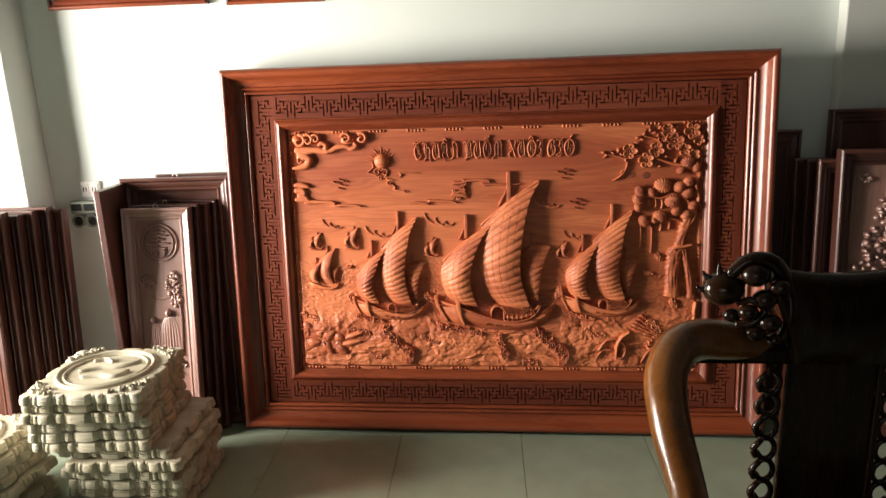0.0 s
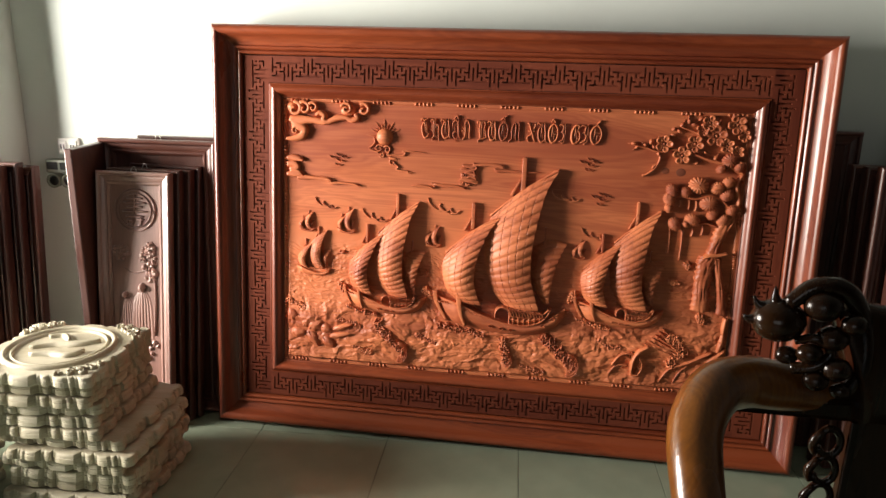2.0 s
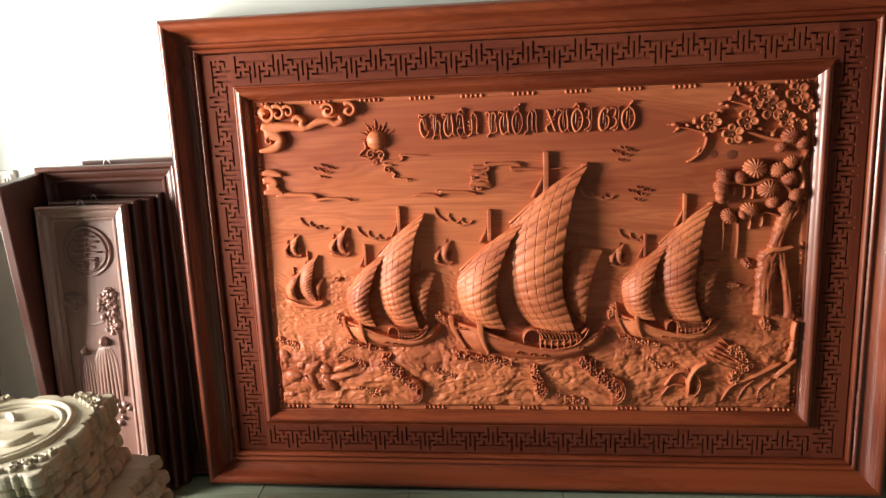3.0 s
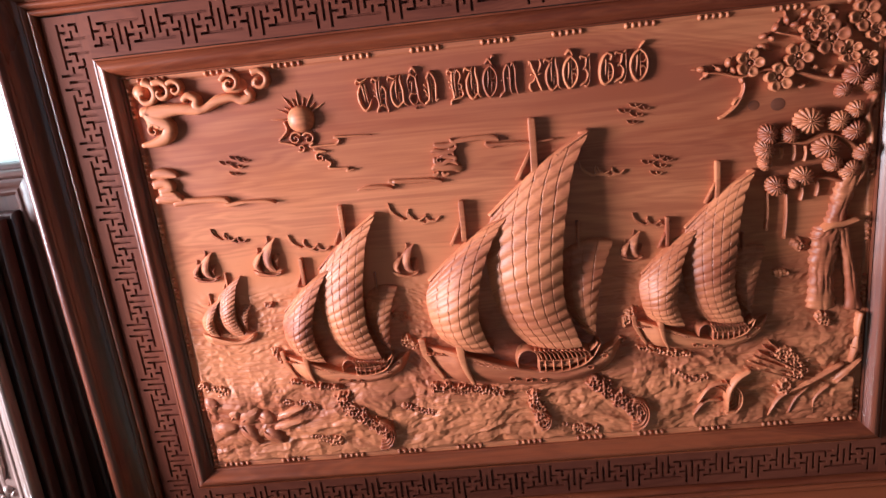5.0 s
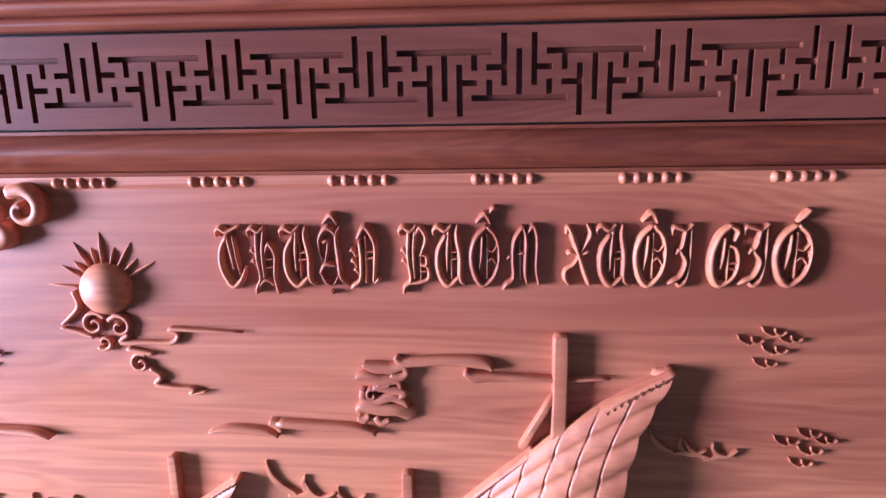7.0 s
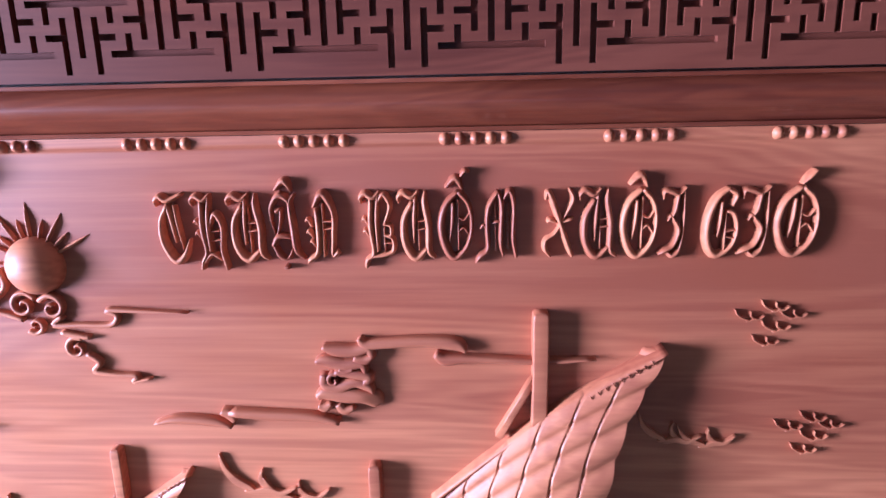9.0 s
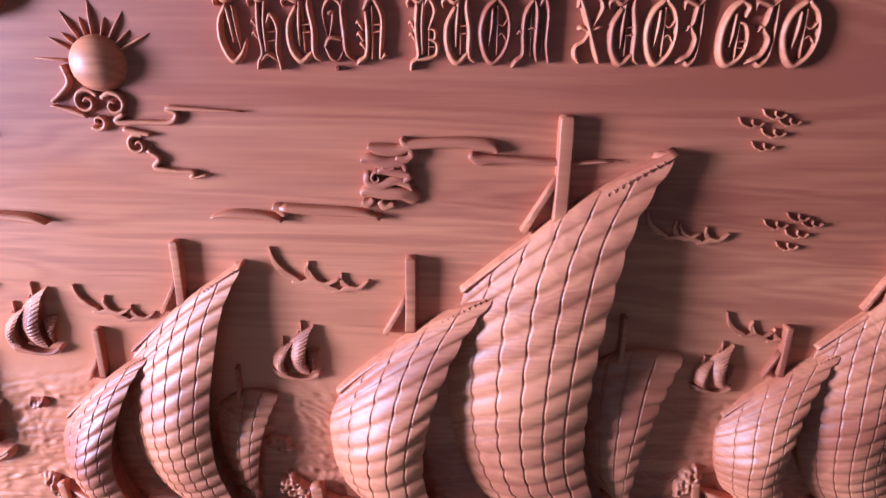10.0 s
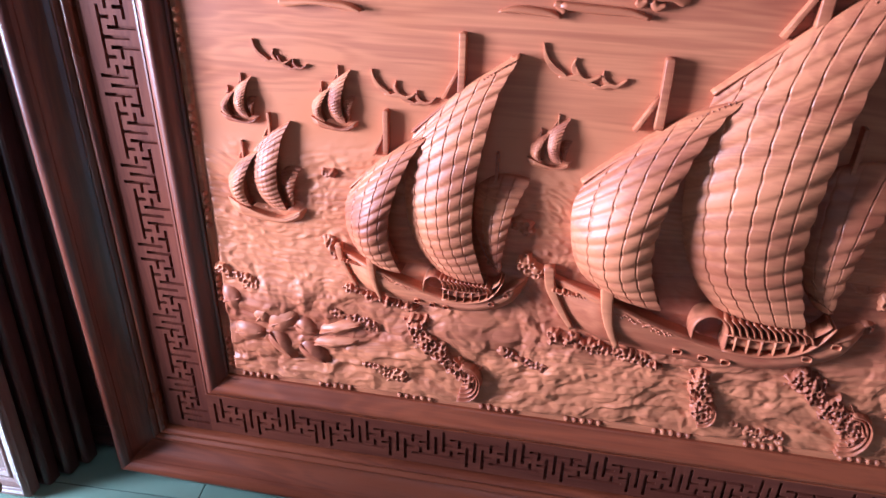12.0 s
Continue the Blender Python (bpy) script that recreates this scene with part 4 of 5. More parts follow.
branch([(0.58, 0.968, 0.003), (0.62, 0.975, 0.004), (0.67, 0.968, 0.006), (0.72, 0.98, 0.007), (0.77, 0.955, 0.008), (0.80, 0.90, 0.009), (0.78, 0.86, 0.009)], 0.018)
branch([(0.60, 0.885, 0.003), (0.66, 0.872, 0.004), (0.71, 0.885, 0.005), (0.76, 0.87, 0.007)], 0.016)
branch([(0.816, 1.06, 0.008), (0.80, 1.02, 0.009), (0.812, 0.96, 0.008), (0.79, 0.90, 0.009)], 0.018)
for x, z0, z1 in ((0.592, 0.86, 0.772), (0.634, 0.86, 0.748), (0.648, 0.965, 0.928), (0.672, 0.96, 0.925), (0.62, 0.962, 0.935), (0.668, 0.87, 0.835), (0.702, 0.88, 0.842)):
    branch([(x, z0, 0.004), (x + 0.002, (z0 + z1) / 2, 0.004), (x - 0.001, z1, 0.005)], 0.011)


def needle_fan(x, z, rx, rz, base, turn=0.0):
    """A tuft of needles like an open umbrella: pleats from a high hub, a ragged rim and a hollow under it."""
    bm = bmesh.new()
    pleats, rows = 15, []
    for rho, h in ((0.35, -base), (0.80, 0.000), (1.0, 0.000), (0.99, 0.004), (0.80, 0.010), (0.52, 0.014), (0.24, 0.016), (0.10, 0.0165), (0.02, 0.0165)):
        row = []
        for k in range(pleats * 4):
            b = 2 * pi * k / (pleats * 4)
            w = abs(sin(b * pleats / 2)) ** 0.7
            g = 0.86 + 0.14 * w if rho > 0.3 else 1.0
            rise = h + 0.0038 * (w - 0.6) * (1 if 0.15 < rho else 0)
            ex, ez = rx * rho * cos(b) * g, rz * rho * sin(b) * g
            row.append((x + ex * cos(turn) - ez * sin(turn), -(base + rise + 0.10 * ex), z + ex * sin(turn) + ez * cos(turn)))
        rows.append(row)
    vs = grid_faces(bm, rows, closed_v=True)
    bm.faces.new(vs[-1][::-1])
    dome(bm, x, z, rx * 0.13, rz * 0.13, base + 0.014, 0.005, 3, 8)
    part("needle_fan", bm, CARVED, PANEL, smooth=True)


for x, z, r in ((0.586, 0.995, 0.026), (0.579, 0.963, 0.026), (0.580, 0.932, 0.019), (0.632, 0.990, 0.022), (0.672, 1.016, 0.035), (0.712, 0.955, 0.032), (0.604, 0.877, 0.026), (0.662, 0.894, 0.028), (0.642, 0.880, 0.016), (0.736, 1.010, 0.026), (0.77, 1.030, 0.024), (0.770, 0.985, 0.026), (0.765, 0.900, 0.024), (0.728, 0.915, 0.022), (0.766, 1.105, 0.030), (0.80, 1.085, 0.022), (0.742, 1.075, 0.020), (0.79, 0.935, 0.022)):
    needle_fan(x, z, r * 1.0, r * 0.84, 0.012, 9 * x)


def trunk(points, height, seed, cracks):
    """Old wood, hewn into broad facets with a few long splits and a ragged outline."""
    rs = random.Random(seed)
    bm = bmesh.new()
    line = spline(points, 9)
    wob = [(rs.uniform(0, 6), rs.uniform(7, 12)) for k in cracks]
    rows = []
    for i, (x, z, w) in enumerate(line):
        row = []
        ragged = 1 + 0.10 * sin(1.9 * i + seed) + 0.06 * rs.uniform(-1, 1)
        for k in range(25):
            f = -1 + k / 12
            h = (1 - abs(f) ** 3.2) ** 0.6 if abs(f) < 1 else 0.0
            h *= 0.95 + 0.05 * sin(5 * f + 0.5 * i + seed) * (0.5 + 0.5 * sin(0.9 * i))
            for c, (p, q) in zip(cracks, wob):
                h -= 0.11 * max(0, 1 - abs(f - c - 0.06 * sin(i * 0.5 + p)) / 0.12) * (0.55 + 0.45 * sin(i * 4 / q + p))
            row.append((x + f * w * ragged, -(-0.001 + height * max(0, h)), z + 0.002 * sin(3 * f + i)))
        rows.append(row)
    vs = grid_faces(bm, rows)
    bm.faces.new(vs[0])
    bm.faces.new(vs[-1][::-1])
    part("tree_trunk", bm, CARVED, PANEL, smooth=True)


trunk([(0.778, 0.905, 0.020), (0.766, 0.86, 0.024), (0.752, 0.81, 0.021), (0.744, 0.770, 0.026)], 0.022, 1, (0.05, 0.55))
trunk([(0.735, 0.768, 0.036), (0.728, 0.745, 0.034), (0.722, 0.70, 0.032), (0.719, 0.63, 0.029), (0.722, 0.570, 0.034)], 0.027, 2, (-0.45, 0.0, 0.4))
trunk([(0.758, 0.762, 0.018), (0.772, 0.70, 0.014), (0.786, 0.63, 0.015), (0.796, 0.560, 0.022)], 0.024, 3, (0.0,))
branch([(0.712, 0.762, 0.004), (0.735, 0.772, 0.010), (0.765, 0.775, 0.009), (0.792, 0.782, 0.004)], 0.028)
branch([(0.812, 0.550, 0.008), (0.808, 0.520, 0.010), (0.806, 0.490, 0.007)], 0.024)


# ------------------------------------------------------------------ foam, rocks and breaking waves
def foam(points, spread, seed, height=0.02):
    """A frothy crest: a swollen, ragged ridge pierced with round pits."""
    line = np.array(spline(points, 10))
    spread *= 1.3
    x0, z0 = line.min(0) - 2.6 * spread
    x1, z1 = line.max(0) + 2.6 * spread
    nx, nz = int((x1 - x0) / 0.0013) + 2, int((z1 - z0) / 0.0013) + 2
    u, v = np.meshgrid(np.linspace(x0, x1, nx), np.linspace(z0, z1, nz))
    near = np.min(np.hypot(u[..., None] - line[:, 0], v[..., None] - line[:, 1]), -1) / spread
    near = near + 1.1 * (lattice(u * 60, v * 60, seed) - 0.5) + 0.8 * (lattice(u * 150, v * 150, seed + 40) - 0.5)
    full = np.clip(1.5 - near * 0.85, 0, 1)
    full = full * full * (3 - 2 * full)
    cell = 0.0088
    px, pz, size = np.random.RandomState(seed).rand(3, 32, 32)
    a, b = u / cell, v / cell
    i, j = np.floor(a).astype(int), np.floor(b).astype(int)
    pit = np.ones(u.shape)
    for di in (-1, 0, 1):
        for dj in (-1, 0, 1):
            m, n = (i + di) % 32, (j + dj) % 32
            gap = np.hypot(a - (i + di + 0.2 + 0.6 * px[m, n]), b - (j + dj + 0.2 + 0.6 * pz[m, n]))
            pit = np.minimum(pit, np.clip((gap - 0.16 - 0.14 * size[m, n]) / 0.22, 0, 1))
    h = full * (0.25 * height + 0.011 + height * 0.30 * pit * (0.6 + 0.7 * lattice(u * 90, v * 90, seed + 80))) - 0.003
    quads = []
    index = np.arange(nx * nz).reshape(nz, nx)
    solid = full[:-1, :-1] + full[1:, 1:] + full[1:, :-1] + full[:-1, 1:] > 0
    quads = np.stack([index[:-1, :-1], index[:-1, 1:], index[1:, 1:], index[1:, :-1]], -1)[solid]
    me = bpy.data.meshes.new("wave_foam")
    me.from_pydata(np.stack([u, -h, v], -1).reshape(-1, 3).tolist(), [], quads.tolist())
    bm = bmesh.new()
    bm.from_mesh(me)
    bpy.data.meshes.remove(me)
    bmesh.ops.delete(bm, geom=[q for q in bm.verts if not q.link_faces], context="VERTS")
    part("wave_foam", bm, CARVED, PANEL, smooth=True)


foam([(-0.215, 0.447), (-0.14, 0.434), (-0.045, 0.414)], 0.008, 1, 0.030)
foam([(-0.570, 0.492), (-0.52, 0.476), (-0.455, 0.464)], 0.006, 2, 0.024)
foam([(0.292, 0.505), (0.35, 0.490), (0.41, 0.478)], 0.006, 3, 0.024)
foam([(-0.452, 0.425), (-0.425, 0.395), (-0.385, 0.36), (-0.36, 0.335)], 0.014, 4, 0.030)
foam([(0.030, 0.405), (0.040, 0.37), (0.046, 0.325)], 0.011, 5, 0.032)
foam([(0.185, 0.425), (0.22, 0.39), (0.26, 0.352), (0.285, 0.325)], 0.014, 6, 0.030)
foam([(-0.545, 0.34), (-0.52, 0.325), (-0.48, 0.315)], 0.010, 7, 0.020)
foam([(0.10, 0.31), (0.14, 0.295), (0.18, 0.29)], 0.009, 8, 0.020)
foam([(-0.604, 0.578), (-0.592, 0.555)], 0.008, 9, 0.016)
foam([(-0.275, 0.575), (-0.255, 0.560)], 0.009, 10, 0.018)
foam([(0.275, 0.60), (0.262, 0.57)], 0.008, 11, 0.016)
foam([(-0.603, 0.70), (-0.592, 0.697)], 0.006, 12, 0.010)
foam([(-0.283, 0.645), (-0.277, 0.635)], 0.008, 13, 0.010)
foam([(0.66, 0.735), (0.668, 0.73)], 0.007, 14, 0.010)
foam([(0.615, 0.665), (0.64, 0.662)], 0.006, 15, 0.008)
foam([(0.72, 0.545), (0.735, 0.53)], 0.008, 16, 0.014)
foam([(0.19, 0.47), (0.225, 0.50), (0.25, 0.53)], 0.006, 17, 0.016)
foam([(-0.315, 0.505), (-0.285, 0.525)], 0.005, 18, 0.014)
foam([(-0.80, 0.50), (-0.77, 0.485), (-0.74, 0.46)], 0.010, 20, 0.016)
foam([(-0.60, 0.44), (-0.57, 0.425), (-0.53, 0.415)], 0.008, 21, 0.014)
foam([(-0.30, 0.40), (-0.27, 0.385), (-0.23, 0.375)], 0.007, 22, 0.013)
foam([(0.38, 0.43), (0.41, 0.415), (0.45, 0.41)], 0.007, 23, 0.014)
foam([(0.635, 0.455), (0.67, 0.415), (0.645, 0.375)], 0.016, 19, 0.026)


def breaker(x, z, s, seed):
    """A curling wave: nested rolls that turn over."""
    bm = bmesh.new()
    for k in range(5):
        r = s * (1 - 0.17 * k)
        ribbon(bm, [(x + r * cos(a) * 0.8, z + r * sin(a), s * 0.085) for a in [radians(95 - 40 * j) for j in range(6)]], 0.0, 0.030 - 0.004 * k, 4)
    for k in range(4):
        ribbon(bm, [(x - s * (0.2 + 0.25 * k), z + s * (1.3 - 0.1 * k), s * 0.05), (x - s * 0.1 * k, z + s * (0.9 - 0.1 * k), s * 0.07), (x + s * 0.1, z + s * (0.2 - 0.1 * k), s * 0.05)], 0.0, 0.022, 4)
    part("breaking_wave", bm, CARVED, PANEL, smooth=True)


breaker(-0.365, 0.325, 0.040, 1)
breaker(0.275, 0.328, 0.044, 2)
breaker(0.046, 0.330, 0.026, 3)
breaker(0.505, 0.350, 0.040, 4)


def boulder(x, z, rx, rz, turn, seed):
    """A creased, leaf-shaped stone at the water's edge."""
    rs = random.Random(seed)
    bm = bmesh.new()
    dome(bm, x, z, rx, rz, 0.004, 0.019, 6, 20, ridges=3, depth=0.08, turn=turn)
    c, s = cos(turn), sin(turn)
    ribbon(bm, [(x - rx * 0.8 * c, z - rx * 0.8 * s, 0.002), (x, z, 0.003, 1.1), (x + rx * 0.8 * c, z + rx * 0.8 * s, 0.002)], 0.01, 0.022, 4)
    part("boulder", bm, CARVED, PANEL, smooth=True)


for n, (x, z, rx, rz, turn) in enumerate(((-0.705, 0.352, 0.040, 0.022, -0.9), (-0.645, 0.342, 0.036, 0.022, -0.6), (-0.765, 0.372, 0.034, 0.022, 0.1), (-0.700, 0.405, 0.036, 0.026, 0.5), (-0.655, 0.395, 0.026, 0.022, -0.3), (-0.735, 0.415, 0.026, 0.020, 0.9), (-0.790, 0.44, 0.022, 0.030, 0.3), (-0.60, 0.372, 0.05, 0.014, 0.2), (-0.59, 0.405, 0.05, 0.014, 0.35), (0.805, 0.46, 0.012, 0.05, -0.15), (0.79, 0.40, 0.05, 0.012, 0.8))):
    boulder(x, z, rx, rz, turn, n)
# driftwood and wings of spray at the foot of the rock
branch([(0.430, 0.345, 0.003), (0.46, 0.385, 0.006), (0.50, 0.392, 0.006), (0.525, 0.378, 0.003)], 0.024)
branch([(0.500, 0.32, 0.004), (0.505, 0.37, 0.010), (0.525, 0.405, 0.010), (0.555, 0.425, 0.006)], 0.034)
branch([(0.42, 0.31, 0.003), (0.45, 0.345, 0.006), (0.49, 0.345, 0.005)], 0.020)
for k in range(6):
    branch([(0.60 - 0.012 * k, 0.495 - 0.012 * k, 0.002), (0.635 - 0.006 * k, 0.462 - 0.010 * k, 0.005), (0.675, 0.428 - 0.008 * k, 0.004)], 0.020 + 0.002 * (k % 3))
branch([(0.60, 0.295, 0.003), (0.635, 0.345, 0.006), (0.70, 0.375, 0.007), (0.78, 0.42, 0.005)], 0.022)
branch([(0.65, 0.295, 0.002), (0.67, 0.335, 0.004), (0.70, 0.365, 0.004)], 0.018)
branch([(0.71, 0.290, 0.003), (0.715, 0.33, 0.005), (0.75, 0.365, 0.004)], 0.018)

# two knots in the board's wood by the plum branch
KNOT = wood("knot_wood", (0.20, 0.050, 0.022), (0.10, 0.025, 0.012), 0, rough=0.5, coat=0.0, grain=3.0)
for x, z, r in ((0.560, 1.060, 0.011), (0.612, 1.057, 0.014)):
    bm = bmesh.new()
    dome(bm, x, z, r * 1.15, r, 0.0002, 0.0008, 3, 20)
    part("knot", bm, KNOT, PANEL, "dark round knot in the wood", smooth=True)


# ------------------------------------------------------------------ framed panels that lean about
def framed(name, m, w, h, depth, rail_w, label, group, wood_z, wood_x, inner=None, category="carved panel"):
    """A framed board standing on its lower edge; the origin is the middle of its foot, at the back."""
    ob = thing(name, m, label, category, group)
    prof = [(a * rail_w, b * depth) for a, b in ((0, 0), (0, 0.70), (0.03, 0.86), (0.09, 0.96), (0.16, 1.0), (0.23, 0.97), (0.29, 0.87), (0.32, 0.76), (0.34, 0.72), (0.46, 0.70), (0.60, 0.64), (0.72, 0.54), (0.80, 0.60), (0.86, 0.60), (1.0, 0.46), (1.0, 0.25))]
    cs = [(-w / 2, 0), (w / 2, 0), (w / 2, h), (-w / 2, h)]
    sg = [(1, 1), (-1, 1), (-1, -1), (1, -1)]
    for side in range(4):
        bm = bmesh.new()
        rows = []
        for o, d in prof:
            (x0, z0), (x1, z1) = cs[side], cs[(side + 1) % 4]
            (a, b), (c, e) = sg[side], sg[(side + 1) % 4]
            rows.append([(x0 + a * o, -d, z0 + b * o), (x1 + c * o, -d, z1 + e * o)])
        grid_faces(bm, rows)
        bmesh.ops.recalc_face_normals(bm, faces=bm.faces)
        part("frame_rail", bm, wood_x if side % 2 == 0 else wood_z, ob)
    part("board", box(-w / 2 + 0.004, w / 2 - 0.004, -depth * 0.3, -0.001, 0.004, h - 0.004), inner or wood_z, ob)
    return ob


def hanger(ob, h, y):
    bm = bmesh.new()
    tube(bm, [(-0.012, y, h, 0.0015), (-0.004, y, h + 0.016, 0.0015), (0.004, y, h + 0.018, 0.0015), (0.012, y, h, 0.0015)], 4, 6)
    part("wire_hanger", bm, METAL, ob, "bent steel wire hook", smooth=True)


def cluster(bm, x, z, sx, sz, count, seed, base, height, r0=0.006, r1=0.014):
    rs = random.Random(seed)
    for k in range(count):
        a, q = rs.uniform(0, 2 * pi), sqrt(rs.random())
        dome(bm, x + sx * q * cos(a), z + sz * q * sin(a), rs.uniform(r0, r1), rs.uniform(r0, r1), base, height * rs.uniform(0.5, 1), 3, 9, turn=rs.uniform(0, 3))


# the narrow carved board with a round seal, and its fellows behind it
NARROW = "narrow rose-brown carved board with a round seal, leaning in a stack"
front = framed("carved_board", pose(-1.368, -0.137, 0.002, -7.5, 0, 2), 0.292, 0.985, 0.034, 0.05, NARROW, "stack of narrow boards", ROSE_Z, ROSE_Z, ROSE_Z)
hanger(front, 0.985, -0.017)
bm = bmesh.new()
for r, w in ((0.078, 0.0045), (0.064, 0.003)):
    ribbon(bm, [(r * cos(a), 0.84 + r * sin(a), w) for a in [2 * pi * k / 20 for k in range(21)]], 0.009, 0.018, 3)
part("seal_ring", bm, ROSE_Z, front, smooth=True)
bm = bmesh.new()
for z, hw in ((0.885, 0.030), (0.869, 0.044), (0.853, 0.030), (0.836, 0.050), (0.817, 0.036)):
    ribbon(bm, [(-hw, z, 0.0038), (0, z + 0.001, 0.0042), (hw, z, 0.0038)], 0.009, 0.019, 3)
for s in ([(0, 0.898, 0.004), (0, 0.85, 0.0045), (-0.006, 0.825, 0.004)], [(-0.030, 0.803, 0.004), (-0.030, 0.788, 0.0035)], [(-0.032, 0.803, 0.0035), (-0.008, 0.803, 0.0035), (-0.010, 0.787, 0.0035), (-0.030, 0.786, 0.0035)], [(0.006, 0.806, 0.0038), (0.036, 0.806, 0.0038)], [(0.024, 0.818, 0.004), (0.024, 0.790, 0.004), (0.014, 0.782, 0.0025)]):
    ribbon(bm, s, 0.009, 0.019, 3)
part("seal_character", bm, ROSE_Z, front, smooth=True)
for n, (x, z, sx, sz, c) in enumerate(((-0.055, 0.68, 0.035, 0.03, 26), (0.05, 0.665, 0.03, 0.055, 40), (0.06, 0.60, 0.02, 0.03, 20))):
    bm = bmesh.new()
    cluster(bm, x, z, sx, sz, c, 30 + n, 0.008, 0.018)
    part("blossom_spray", bm, ROSE_Z, front, "carved blossom spray", smooth=True)
bm = bmesh.new()
ribbon(bm, [(-0.05, 0.62, 0.002), (-0.01, 0.60, 0.003), (0.06, 0.63, 0.004), (0.075, 0.70, 0.003)], 0.008, 0.016, 4)
part("twig", bm, ROSE_Z, front, smooth=True)
bm = bmesh.new()
for x, z, s in ((0.022, 0.545, 1.0), (-0.045, 0.515, 0.75)):
    dome(bm, x, z, 0.014 * s, 0.018 * s, 0.008, 0.026, 5, 14)
    for k in range(7):
        f = (k - 3) / 3
        ribbon(bm, [(x + 0.012 * s * f, z - 0.016 * s, 0.006 * s), (x + 0.030 * s * f, z - 0.06 * s, 0.009 * s), (x + 0.036 * s * f, z - 0.14 * s, 0.008 * s), (x + 0.040 * s * f, z - 0.24 * s, 0.008 * s)], 0.008, 0.016 - 0.004 * abs(f), 4)
cluster(bm, 0.0, 0.31, 0.085, 0.05, 40, 77, 0.008, 0.016)
ribbon(bm, [(0.072, 0.60, 0.004), (0.076, 0.50, 0.004), (0.070, 0.36, 0.004)], 0.008, 0.018, 4)
part("figure_relief", bm, ROSE_Z, front, "plain carved standing shapes", smooth=True)
for k, (dx, dy, dh) in enumerate(((0.022, 0.036, 0.006), (0.046, 0.071, 0.004), (0.066, 0.106, 0.014))):
    o = framed("carved_board", pose(-1.368 + dx, -0.137 + dy, 0.002, -7.5, 0, 1.5 - k), 0.292, 0.985 + dh, 0.034, 0.05, "narrow dark red-brown board in a leaning stack", "stack of narrow boards", DARK_Z, DARK_X)
    if k == 0:
        hanger(o, 0.985 + dh, -0.017)

# the wider boards behind, one of them standing askew
back = framed("framed_board", pose(-1.325, 0.020, 0.002, -4.5, 0, 3), 0.47, 1.09, 0.045, 0.06, "wide dark brown framed board leaning on the wall", "stack of wide boards", DARK_Z, DARK_X)
hanger(back, 1.09, -0.02)
framed("framed_board", pose(-1.24, 0.060, 0.002, -4.0, 0, 2), 0.36, 1.10, 0.04, 0.06, "dark brown framed board at the wall behind others", "stack of wide boards", DARK_Z, DARK_X)
ob = thing("side_board", pose(-1.545, 0.0, 0.0, 0, 0, 6), "dark reddish board standing on edge, square to the wall", "board", "stack of wide boards")
part("board", box(-0.014, 0.014, -0.17, 0.16, 0.0, 1.075, 0.004), DARK_Z, ob)
part("edge_strip", box(0.0145, 0.03, 0.06, 0.16, 0.0, 1.072, 0.003), DARK_Z, ob)

# tall boards in front of the corner pillar
for k in range(6):
    framed("tall_board", pose(-1.965 - 0.036 * k, -0.105 - 0.040 * k, 0.002, -5, 0, 3 + 0.3 * k), 0.40, 0.985 + 0.008 * ((k * 5) % 3), 0.038, 0.05, "dark red-brown tall board in a leaning row by pillar", "row of tall boards", DARK_Z, DARK_X)

# boards to the other side of the great panel
RIGHT = framed("carved_picture", pose(1.525, -0.03, 0.002, -5, 0, -1), 0.44, 1.145, 0.05, 0.062, "brown framed board with a dense carved flower heap", "boards by the right pillar".replace("right ", ""), DARK_Z, DARK_X, ROSE_Z)
hanger(RIGHT, 1.145, -0.02)
bm = bmesh.new()
rs = random.Random(8)
for k in range(190):
    z = rs.uniform(0.68, 1.02)
    half = 0.03 + 0.10 * (1.03 - z) / 0.3
    dome(bm, rs.uniform(-half, half), z, rs.uniform(0.007, 0.016), rs.uniform(0.007, 0.016), 0.012, rs.uniform(0.010, 0.034), 3, 9, turn=rs.uniform(0, 3))
tagged(part("flower_relief", bm, ROSE_Z, RIGHT, "heap of carved blossoms and fruit", smooth=True), kind="stuff")
for n, (x, z, sx, sz, c) in enumerate(((0.11, 1.04, 0.06, 0.02, 34), (-0.12, 1.035, 0.03, 0.014, 14), (0.0, 0.665, 0.16, 0.018, 50))):
    bm = bmesh.new()
    cluster(bm, x, z, sx, sz, c, 50 + n, 0.011, 0.016, 0.005, 0.010)
    part("leaf_spray", bm, ROSE_Z, RIGHT, "small carved leaf spray", smooth=True)
for k, (dx, dy, h) in enumerate(((-0.055, 0.045, 1.105), (-0.085, 0.085, 1.10), (-0.115, 0.125, 1.10))):
    framed("framed_board", pose(1.525 + dx, -0.03 + dy, 0.002, -4.5, 0, -1 + k), 0.45, h, 0.04, 0.055, "dark red-brown framed board leaning in a stack", "boards by the pillar", DARK_Z, DARK_X)
o = framed("framed_board", pose(1.49, 0.135, 0.002, -3.2, 0, 2), 0.345, 1.282, 0.035, 0.055, "dark framed plain board leaning on the pillar", "boards by the pillar", DARK_Z, DARK_X)
hanger(o, 1.282, -0.015)
framed("framed_board", pose(1.085, 0.19, 0.002, -1.5, 0, 2.5), 0.285, 1.205, 0.03, 0.05, "dark framed board between the wall and panel", "boards by the pillar", DARK_Z, DARK_X)
